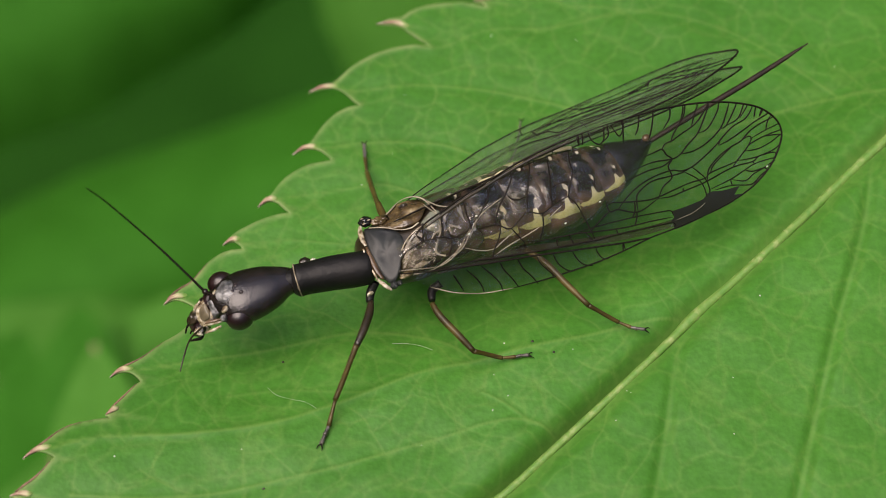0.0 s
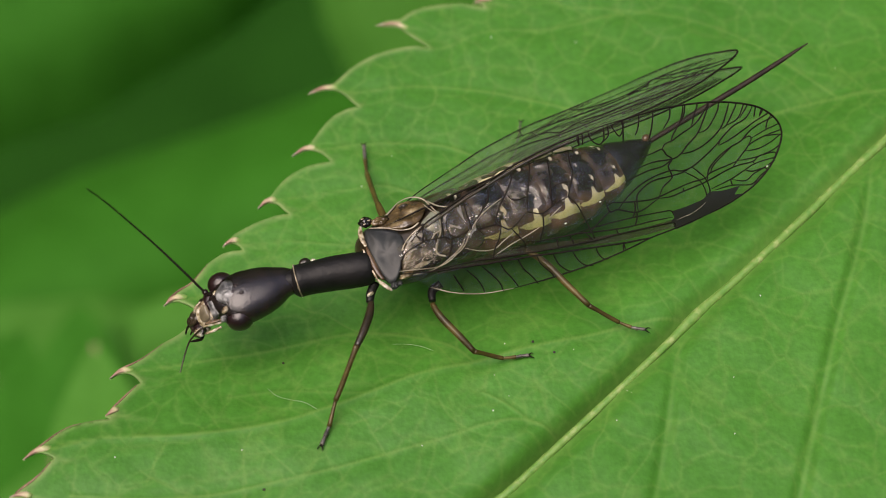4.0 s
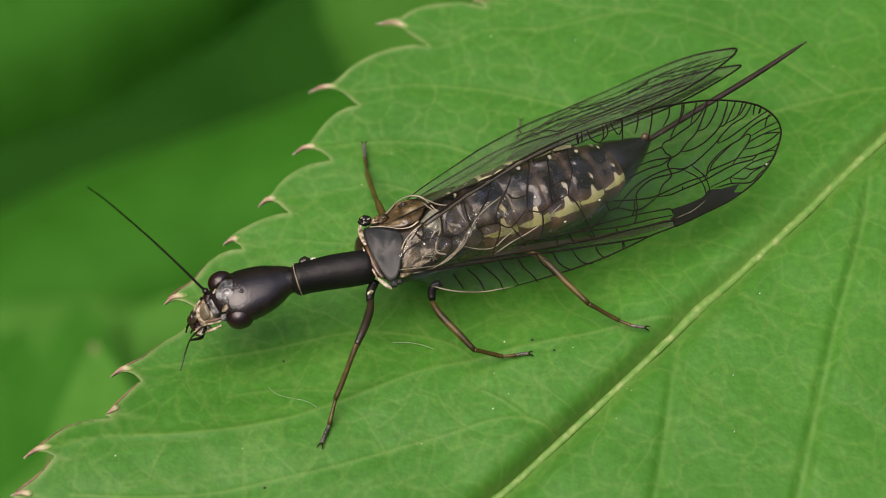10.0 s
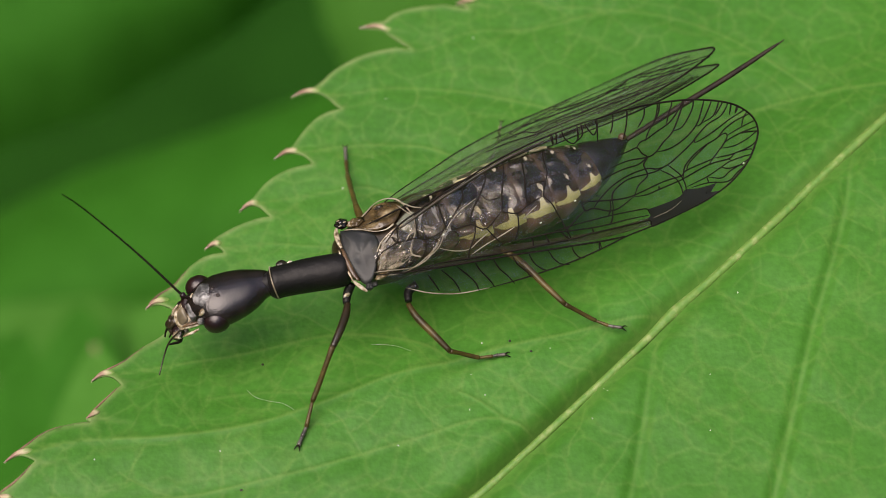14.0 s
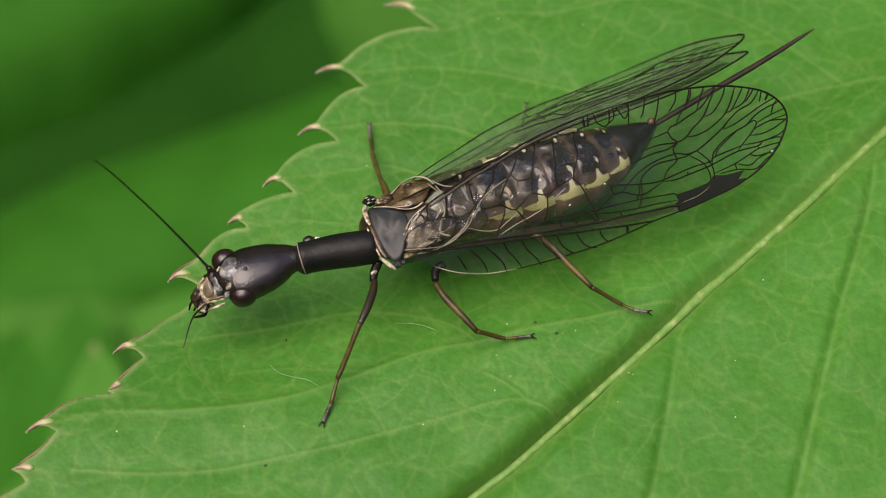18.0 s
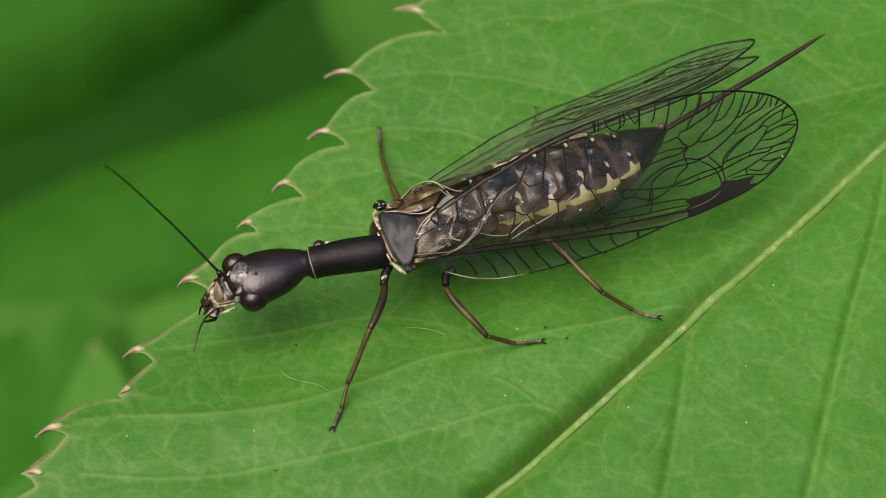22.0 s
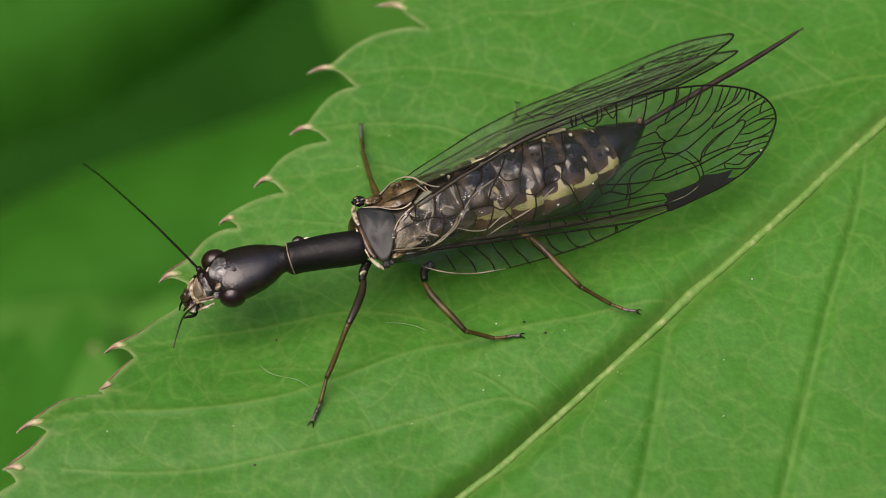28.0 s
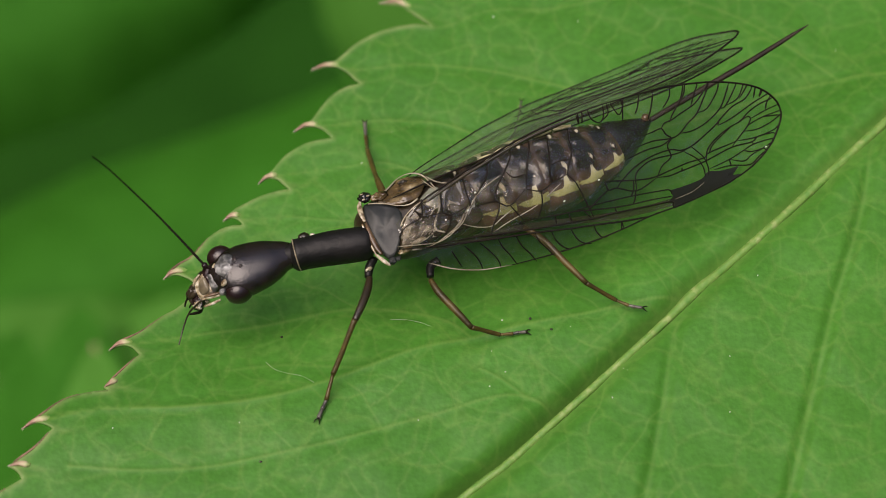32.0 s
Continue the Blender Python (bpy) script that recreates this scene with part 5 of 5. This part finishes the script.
def strip(name, one, two, place, mat, parent, label):
    """A narrow membrane between two edges."""
    a, b = (spline([(*p, 0) for p in e], 5) for e in (one, two))
    bm = bmesh.new()
    rows = [[bm.verts.new(place(*p.lerp(q, k / 3).xy, -0.012)) for p, q in zip(a, b)] for k in range(4)]
    for r, t in zip(rows, rows[1:]):
        for i in range(len(r) - 1):
            bm.faces.new((r[i], r[i + 1], t[i + 1], t[i]))
    return part(name, bm, mat, parent, label)


def folded_sheet(place, parent):
    """The pleated base of the hindwing: a thin sheet puckered into small ridges."""
    bm = bmesh.new()
    rows = []
    for i in range(85):
        s = 0.15 + 4.2 * i / 84
        top, low = 0.75 + 0.5 * min(1, s) - 0.04 * s, 0.02 + 0.03 * s
        row = []
        for j in range(31):
            t = low + (top - low) * j / 30
            ridge = 1 - 2 * abs(noise.noise(Vector((2.2 * s + 1.1 * t, 2.6 * t - 0.7 * s, 3.0))))
            fine = noise.noise(Vector((6 * s, 5 * t, 8.0)))
            row.append(bm.verts.new(place(s, t, 0.02 + 0.1 * (ridge - 1) + 0.025 * fine)))
        rows.append(row)
    for a, b in zip(rows, rows[1:]):
        for j in range(30):
            bm.faces.new((a[j], a[j + 1], b[j + 1], b[j]))
    return part("folded_base", bm, FOLDED, parent, "puckered greyish amber membrane at the wing base")


def to_margin(pts):
    """A vein whose ends lie just inside the wing's margin is carried on to it."""
    edge = [Vector((*p, 0)) for p in OUTLINE[8:]]
    pts = [Vector((*p, 0)) for p in pts]
    for end in (0, -1):
        best = None
        for a, b in zip(edge, edge[1:]):
            q, k = geometry.intersect_point_line(pts[end], a, b)
            q = a.lerp(b, min(1, max(0, k)))
            if best is None or (q - pts[end]).length < (best - pts[end]).length:
                best = q
        gap = (best - pts[end]).length
        if 0.02 < gap < 0.3:
            pts.insert(0 if end == 0 else len(pts), best)
    return [tuple(p.xy) for p in pts]


def fringe(edge, place, parent):
    """Fine short hairs along the hind edge of a wing."""
    rng = random.Random(8)
    bm = bmesh.new()
    path = spline([(*p, 0) for p in edge], 26)
    for a, b in zip(path, path[1:]):
        out = Vector((-(b - a).y, (b - a).x, 0)).normalized()
        out = (out * (-1 if out.y < 0 else 1) + (b - a).normalized() * rng.uniform(0.0, 0.7)) * rng.uniform(0.08, 0.16)
        root = place(a.x, a.y, 0.0)
        tip = place(a.x + out.x, a.y + out.y, rng.uniform(-0.03, 0.03))
        tube(bm, [root, tip], [0.007, 0.002], 3, caps=False)
    return tagged(part("fringe", bm, VEIN, parent, "fine dark hairs along the wing edge"), kind="stuff")


def forewing(place, near=True):
    w = tagged(new("forewing"), "clear forewing with a net of dark veins and a smoky spot")
    w.parent = fly
    film("membrane", OUTLINE, place, MEMBRANE if near else HAZED, w, "clear faintly shiny membrane")
    if near:
        film("wing_spot", STIGMA, place, SMOKY, w, "smoky dark brown spot on the wing edge", 0.015)
    strip("vein_band", [(1, -0.29), (2.33, -0.47), (3.75, -0.67), (5.19, -0.97), (6.15, -1.2), (7, -1.33), (8.12, -1.44)], [(1.04, -0.18), (2.39, -0.29), (3.81, -0.47), (5.25, -0.78), (6.22, -0.98), (7.07, -1.12), (8.19, -1.21)], place, BAND, w, "smoky band between the leading veins")
    if near:
        # a thin pale rib put in for the glint along the spot's vein
        rib("glint_vein", [(8.15, -1.26), (8.47, -1.25), (8.80, -1.23), (9.17, -1.12), (9.25, -1.06)], 0.008, place, PALE_VEIN, w)
    rib("margin_vein", OUTLINE[1:5], 0.018, place, PALE_VEIN if near else VEIN, w)
    rib("margin_vein", OUTLINE[4:13], 0.024, place, VEIN, w)
    rib("margin_vein", OUTLINE[12:26], 0.03, place, VEIN, w)
    rib("margin_vein", OUTLINE[25:], 0.03, place, VEIN, w)
    if near:
        for s, u in ((2.18, 0.49), (4.98, -0.2), (6.15, 0.04), (11.42, -0.72), (2.55, 0.89)):
            ball("white_speck", place(s, u, 0.04), (AXIS, ACROSS, (0, 0, 1)), (0.036, 0.022, 0.02), WHITE, w, seg=10, lumps=0.4)
        rib("hind_vein", [(a, b - 0.09) for a, b in OUTLINE[26:33]], 0.05, place, DUSK, w)
    else:
        fringe(OUTLINE[19:30], place, w)
        for k in range(7):
            rib("pleat", [(5.6 + 0.4 * k, 0.3 * k - 0.9), (8, 0.32 * k - 0.85), (10, 0.28 * k - 0.75), (11.6 - 0.06 * (k - 2) ** 2, 0.2 * k - 0.5)], 0.011, place, VEIN, w)
    for pts, r in LONG_VEINS if near else FAR_VEINS:
        rib("long_vein", to_margin(pts) if near else pts, r * 0.88, place, VEIN, w)
    for pts in CROSS_VEINS if near else ():
        rib("cross_vein", to_margin(pts), 0.022, place, VEIN, w, 3)
    return w


def hindwing(place, near):
    w = tagged(new("hindwing"), "clear hindwing folded beneath the forewing")
    w.parent = fly
    film("membrane", OUTLINE, place, MEMBRANE if near else DULL, w, "clear faintly shiny membrane" if near else "greyish pleated membrane")
    if near:
        for pts in PALE_VEINS:
            rib("pale_vein", pts, 0.017, place, PALE_VEIN, w)
        folded_sheet(place, w)
        for bit in GLINTS:
            film("glint", bit, place, GLINTED, w, "whitish sliver standing for a glint on the membrane", -0.02)
        return w
    rib("margin_vein", OUTLINE[1:13], 0.026, place, VEIN, w)
    rib("margin_vein", OUTLINE[12:26], 0.03, place, VEIN, w)
    rib("margin_vein", OUTLINE[25:], 0.03, place, VEIN, w)
    fringe(OUTLINE[19:33], place, w)
    for k in range(9):
        rib("pleat", [(4 + 0.3 * k, 0.16 * k - 0.9), (7, 0.22 * k - 0.9), (9.5, 0.24 * k - 0.85), (11.4, 0.15 * k - 0.5)], 0.011, place, VEIN, w)
    return w


def near_under(s, t, up=0.0):
    return near_side(s * 0.985, t * 0.95, up - 0.14)


def far_under(s, t, up=0.0):
    p = far_side(s * 0.99, t * (0.5 if t > 0 else 0.95), up) - Vector((0, 0, 0.12))
    return FAR_BASE + Matrix.Rotation(radians(-2.6), 3, "Z") @ (p - FAR_BASE)


forewing(near_side)
forewing(far_side, False)
hindwing(near_under, True)
hindwing(far_under, False)

# ---- specks, hairs and marks on the leaf ----
def on_leaf(x, y, up=0.0):
    z, _ = blade(np.array([[x, y]]))
    p = Vector((x, y, float(z[0]) + up))
    # the half of the blade past the midrib stays flat
    return sunk(p) if y > np.interp(x, *np.array(MIDRIB)[::-1].T) else p


rng = random.Random(4)
for cluster in ([(12.33, 6.85), (-1.27, 5.66), (-1.63, 3.45), (1.32, -5.23), (1.76, -4.77)], [(8.1, -4.2), (5.19, -4.7), (4.73, -5.54), (1.47, 8.04), (4.18, 7.88)], [(-5.58, -6.44), (-9.04, -6.66), (-0.65, -6.3), (7.96, -5.96), (1.37, -4.11)], [(5.08, -4.65), (1.68, -3.12), (3.63, -3.3), (-2.53, 2.28), (9.12, -1.53)]):
    for x, y in cluster:
        r = rng.uniform(0.012, 0.022)
        ball("white_speck", on_leaf(x, y, 0.01), ((1, 0, 0), (0, 1, 0), (0, 0, 1)), (r, r * rng.uniform(0.7, 1.3), r * 0.6), WHITE, leaf, seg=8, lumps=0.4)
for x, y in [(3.08, -3.39), (2.48, -3.06), (-4.91, -7.61), (-4.59, -3.75), (0.42, -8.71)]:
    ball("dark_speck", on_leaf(x, y, 0.01), ((1, 0, 0), (0, 1, 0), (0, 0, 1)), (0.042, 0.034, 0.025), DUSK, leaf, seg=8, lumps=0.4)
x, y = (7.62, -8.82)
ball("tawny_spot", on_leaf(x, y, 0.0), ((1, 0, 0), (0, 1, 0), (0, 0, 1)), (0.14, 0.13, 0.05), TAWNY, leaf, "small pale tawny spot", seg=12, lumps=0.3)
for pts in ([(-4.98, -4.54), (-4.73, -4.77), (-4.33, -4.91), (-3.93, -4.99), (-3.59, -5.18)], [(-1.51, -3.13), (-1.11, -3.13), (-0.71, -3.21), (-0.35, -3.35)]):
    bm = bmesh.new()
    tube(bm, spline([on_leaf(px, py, 0.03) for px, py in pts], 4), 0.0045, 5)
    part("hair", bm, HAIR, leaf, "fine white hair")


# ---- foliage behind, far out of focus ----
def far_leaf(name, base, tip, width, normal, label, teeth=9, droop=0.05, cord=False, tipped=False, mat=LEAF_FAR):
    """A whole toothed leaf from base to tip (mm), folded along its midrib."""
    b, t, n = Vector(base), Vector(tip), Vector(normal).normalized()
    along = t - b
    length = along.length
    along.normalize()
    side = n.cross(along).normalized()
    n = along.cross(side)
    ob = tagged(new(name), label, "leaf", "leaves behind")
    rows, cols = 90, 24
    for sgn in (1, -1):
        bm = bmesh.new()
        grid = []
        for i in range(rows + 1):
            k = i / rows
            w = width / 2 * (math.sin(math.pi * k ** 0.8) ** 0.75 if 0 < k < 1 else 0)
            w *= 0.96 + 0.05 * (1 - abs(math.sin(math.pi * k * teeth)))
            row = []
            for j in range(cols + 1):
                u = j / cols
                z = 0.06 * width * u - droop * width * u * u + 0.006 * width * math.sin(5 * u + 9 * k) - 0.1 * length * k * k
                row.append(bm.verts.new(b + along * (length * k) + side * (sgn * w * u) + n * z))
            grid.append(row)
        for a, c in zip(grid, grid[1:]):
            for j in range(cols):
                bm.faces.new((a[j], a[j + 1], c[j + 1], c[j]))
        bmesh.ops.remove_doubles(bm, verts=bm.verts, dist=1e-4)
        part("blade_half", bm, mat, ob)
    if tipped:
        ball("tooth_tip", t - n * (0.1 * length) - along * 1.2, (along, side, n), (1.3, 0.5, 0.2), FAR_TIP, ob, "pinkish dry leaf tip")
    if not cord:
        return ob
    bm = bmesh.new()
    tube(bm, [b + along * (length * i / 20) - n * (0.1 * length * (i / 20) ** 2) for i in range(21)], [0.02 * width * (1 - 0.04 * i) for i in range(21)], 8)
    part("midrib", bm, RIB, ob)
    return ob


TOWARD = (0, -0.53, 0.848)
far_leaf("background_leaf", (-37.47, 8.2, -61.14), (-29.3, 31.34, -59.66), 14, (0.1, -0.45, 0.9), "blurred dark green toothed leaf lower behind", 5, cord=True)
far_leaf("background_leaf", (-18.67, 2.50, -54.10), (-22.25, 24.76, -49.62), 9, (0.1, -0.45, 0.9), "blurred green leaf with a pinkish tip", 5, tipped=True, mat=LEAF_LIT)
far_leaf("background_leaf", (-25.91, 1.32, -50.12), (-23.51, 17.02, -49.75), 8, (0.1, -0.45, 0.9), "blurred green leaf with a pinkish tip", 5, tipped=True, mat=LEAF_LIT)
far_leaf("background_leaf", (-31.77, 15.5, -97.85), (-33.27, 50.19, -87.97), 15, (0.1, -0.45, 0.9), "blurred green leaf lower behind", 5)
far_leaf("background_leaf", (-129.5, 60.18, -170.17), (76.7, 142.39, -142.38), 38, (0.1, -0.5, 0.85), "large blurred green leaf far behind", 5, droop=0.62)
far_leaf("background_leaf", (-135.25, 36.76, -196.59), (62.4, 100.47, -180.36), 44, (0.1, -0.5, 0.85), "large blurred green leaf far behind", 5, droop=0.3)
far_leaf("background_leaf", (-62.44, 40.55, -123.47), (-26.81, 65.79, -119.49), 30, (0.1, -0.5, 0.85), "blurred green leaf far behind", 5, droop=0.2, mat=LEAF_LIT)
far_leaf("background_leaf", (-42.69, 26.44, -100.45), (-29.95, 50.66, -92.39), 15, TOWARD, "blurred green leaf far behind", 5, droop=0.1, mat=LEAF_LIT)
far_leaf("background_leaf", (-39.46, 44.20, -112.00), (-15.20, 62.40, -106.00), 16, (0.1, -0.5, 0.85), "blurred green leaf far behind", 5, droop=0.2, mat=LEAF_LIT)
far_leaf("background_leaf", (-47.88, 14.11, -110.52), (-18.24, 56.39, -107.68), 26, (0.1, -0.5, 0.85), "blurred green leaf far behind", 5, droop=0.2, mat=LEAF_LIT)
far_leaf("background_leaf", (-120.58, 111.42, -144.05), (-14.01, 152.34, -142.06), 40, (-0.1, -0.5, 0.85), "large blurred green leaf far behind", 5, droop=0.3)
far_leaf("background_leaf", (-8.03, 169.01, -131.65), (-5.80, 123.09, -178.03), 30, (-0.2, -0.4, 0.9), "blurred light green leaf far behind", 5, droop=0.1, mat=LEAF_LIT)


def make_ground():
    m, n, l, b = material("undergrowth")
    co = coords(n)
    a = noise_node(n, 14, 5)
    l.new(co, a.inputs["Vector"])
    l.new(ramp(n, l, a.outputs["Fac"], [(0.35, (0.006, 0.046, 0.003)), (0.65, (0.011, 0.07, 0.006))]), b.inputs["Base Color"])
    b.inputs["Roughness"].default_value = 0.9
    b.inputs["Specular IOR Level"].default_value = 0.1
    bm = bmesh.new()
    bmesh.ops.create_grid(bm, x_segments=60, y_segments=60, size=1)
    for v in bm.verts:
        r = v.co.length
        v.co = v.co * (300 + 60000 * r ** 6)
        v.co.z = -330 + 25 * noise.noise(v.co * 0.008)
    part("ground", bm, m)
    tagged(bpy.data.objects["ground"], "dark green undergrowth", "ground", kind="structure")


def make_unseen_thicket():
    """An added ring of leaves, out of view, that blocks the low sky for contrast; open above."""
    rng = random.Random(9)
    bm = bmesh.new()
    for i in range(9000):
        a = rng.uniform(0, 2 * math.pi)
        clump = noise.noise(Vector((3 * math.cos(a), 3 * math.sin(a), 0)))
        r = 560 + 1500 * rng.random() ** 1.8 + 160 * clump
        h = -330 + (900 + 450 * clump + 0.25 * r) * rng.random() ** 1.15
        c = Vector((r * math.cos(a), r * math.sin(a), h))
        t = Vector((-math.sin(a), math.cos(a), rng.uniform(-0.8, 0.8))).normalized()
        n = Vector((-math.cos(a), -math.sin(a), rng.uniform(-0.2, 1.2))).normalized()
        s = n.cross(t).normalized()
        l, w = rng.uniform(45, 85), rng.uniform(16, 30)
        q = [bm.verts.new(c + v) for v in (-t * l, s * w - t * l * 0.2, t * l - n * 12, -s * w - t * l * 0.2, n * 5)]
        for k in range(4):
            bm.faces.new((q[k], q[(k + 1) % 4], q[4]))
    ob = part("thicket", bm, LEAF_FAR)
    tagged(ob, "unseen ring of green leaves, added to block low sky light", "thicket", kind="stuff")


make_ground()
make_unseen_thicket()


def motions():
    """The leaf sways in the wind, and the snakefly rides on it."""
    rows = [
        (0, pose(0.000071, -0.000057, 0.000032, 0.156, 0.160, -0.103)),
        (0.5, pose(0.000105, -0.000075, 0.000061, -0.150, 0.165, 0.060)),
        (1, pose(0.000090, -0.000026, 0.000119, -0.192, 0.165, -0.034)),
        (1.5, pose(0.000055, -0.000038, 0.000007, -0.083, 0.213, 0.031)),
        (2, pose(0.000060, -0.000044, 0.000086, -0.120, 0.378, 0.063)),
        (2.5, pose(0.000023, -0.000050, 0.000004, 0.042, 0.042, -0.092)),
        (3, pose(0.000049, -0.000044, 0.000010, 0.179, 0.123, -0.126)),
        (3.5, pose(0.000092, -0.000064, 0.000070, -0.112, 0.159, -0.011)),
        (5.5, pose(-0.000014, -0.000117, -0.000092, -0.066, -0.131, 0.049)),
        (6, pose(-0.000007, -0.000077, -0.000019, -0.095, 0.174, 0.115)),
        (6.5, pose(-0.000025, -0.000034, -0.000027, 0.087, 0.052, -0.045)),
        (7, pose(-0.000025, -0.000077, -0.000038, 0.055, -0.013, 0.035)),
        (7.5, pose(0.000019, -0.000137, -0.000013, -0.146, -0.006, 0.089)),
        (8, pose(0.000008, -0.000061, -0.000069, 0.109, -0.057, 0.011)),
        (8.5, pose(-0.000048, 0.000004, -0.000036, 0.208, 0.135, 0.006)),
        (9, pose(0.000000, 0.000000, -0.000000, 0.000, -0.000, 0.000)),
        (9.5, pose(0.000043, 0.000076, 0.000013, 0.090, 0.007, -0.132)),
        (10, pose(0.000070, -0.000009, 0.000010, -0.044, 0.023, 0.037)),
        (10.5, pose(-0.000065, -0.000044, 0.000012, 0.028, 0.090, 0.113)),
        (11, pose(-0.000014, 0.000034, 0.000014, 0.156, -0.033, -0.140)),
        (11.5, pose(0.000029, 0.000047, 0.000053, 0.119, 0.074, -0.108)),
        (12, pose(0.000117, 0.000067, 0.000052, 0.082, 0.146, -0.189)),
        (12.5, pose(0.000178, 0.000071, 0.000056, 0.421, 0.418, -0.573)),
        (13, pose(0.000299, 0.000213, 0.000191, -0.303, 0.806, -0.222)),
        (13.5, pose(-0.000166, 0.000321, 0.000053, 0.424, -0.020, -0.573)),
        (14, pose(-0.000566, 0.000036, -0.000184, -0.123, -1.331, -0.122)),
        (14.5, pose(-0.000186, 0.000346, 0.000201, 0.367, 0.162, 0.586)),
        (16.5, pose(-0.000132, 0.000311, 0.000107, 0.381, 0.050, -0.280)),
        (17, pose(-0.000066, 0.000448, 0.000198, 0.106, -0.035, -0.526)),
        (17.5, pose(0.000121, 0.000363, 0.000159, 0.236, 0.226, -0.409)),
        (18, pose(0.000191, 0.000456, 0.000285, 0.325, 0.447, -0.752)),
        (18.5, pose(0.000364, 0.000403, 0.000354, 0.003, 0.582, -0.545)),
        (19, pose(0.000306, 0.000382, 0.000261, 0.259, 0.469, -0.684)),
        (19.5, pose(0.000333, 0.000442, 0.000283, 0.469, 0.620, -0.686)),
        (20, pose(0.000343, 0.000410, 0.000245, 0.435, 0.409, -0.838)),
        (20.5, pose(0.000205, 0.000298, 0.000216, 0.462, 0.397, -0.638)),
        (21, pose(0.000330, 0.000305, 0.000195, 0.402, 0.545, -0.613)),
        (21.5, pose(0.000475, 0.000494, 0.000208, 0.726, 0.701, -0.840)),
        (22, pose(0.000485, 0.000313, 0.000253, 0.207, 0.512, -0.828)),
        (22.5, pose(0.000213, 0.000262, 0.000171, 0.694, 0.587, -0.741)),
        (23, pose(0.000324, 0.000278, 0.000279, 0.259, 0.391, -0.597)),
        (23.5, pose(0.000096, 0.000436, 0.000188, 0.564, 0.494, -0.803)),
        (24, pose(0.000160, 0.000514, 0.000274, 0.650, 0.167, -0.898)),
        (24.5, pose(0.000756, 0.000729, 0.000345, 0.238, 0.361, -0.821)),
        (24.6, pose(0.000211, 0.000696, 0.000515, 0.031, 0.673, -0.605)),
        (24.7, pose(0.000928, 0.000887, 0.000379, 0.476, 0.287, -0.873)),
        (24.9, pose(0.000149, 0.001180, 0.000757, 0.558, 2.330, -0.991)),
        (25, pose(0.001731, 0.001043, 0.000617, 0.415, -0.743, -1.395)),
        (25.1, pose(0.000089, 0.000885, 0.000210, 0.474, -0.236, -1.606)),
        (25.2, pose(-0.000732, 0.001557, 0.000099, 1.944, 0.152, -1.562)),
        (25.3, pose(0.000354, 0.000632, 0.000047, 0.171, -0.448, -1.747)),
        (25.4, pose(0.000816, 0.000775, 0.000130, 0.318, -0.717, -1.943)),
        (25.5, pose(0.000155, 0.000999, 0.000278, 0.605, -0.260, -1.629)),
        (27.5, pose(-0.000148, 0.000395, 0.000135, 0.662, 0.067, -0.794)),
        (28, pose(-0.000110, 0.000545, 0.000151, 0.419, -0.033, -0.881)),
        (28.5, pose(0.000025, 0.000362, 0.000121, 0.179, 0.057, -0.639)),
        (29, pose(0.000047, 0.000436, 0.000238, 0.298, 0.350, -0.589)),
        (29.5, pose(-0.000012, 0.000438, 0.000197, 0.414, 0.322, -0.590)),
        (30, pose(-0.000034, 0.000471, 0.000177, 0.259, 0.285, -0.532)),
        (30.5, pose(0.000065, 0.000541, 0.000245, 0.179, 0.339, -0.534)),
        (31, pose(0.000085, 0.000608, 0.000271, 0.188, 0.426, -0.484)),
        (31.5, pose(-0.000037, 0.000773, 0.000361, 0.598, 0.518, -0.439)),
        (32, pose(0.000046, 0.000599, 0.000247, 0.279, 0.295, -0.659)),
    ]
    walk(leaf, rows)
    walk(fly, rows)
    # the long antenna sways a little about its root
    view = Vector((0, -0.53, 0.848))
    sway = [(0, 0.4), (4.5, 0.3), (9, 0), (14, 0.4), (19, -1.2), (23, -0.5), (24.4, -0.8), (25, -3.4), (25.5, -1.2), (28, -0.4), (32, -1.9)]
    walk(feeler, [(t, Matrix.Translation(FEELER_ROOT) @ Matrix.Rotation(radians(a), 4, view) @ Matrix.Translation(-FEELER_ROOT)) for t, a in sway])


motions()
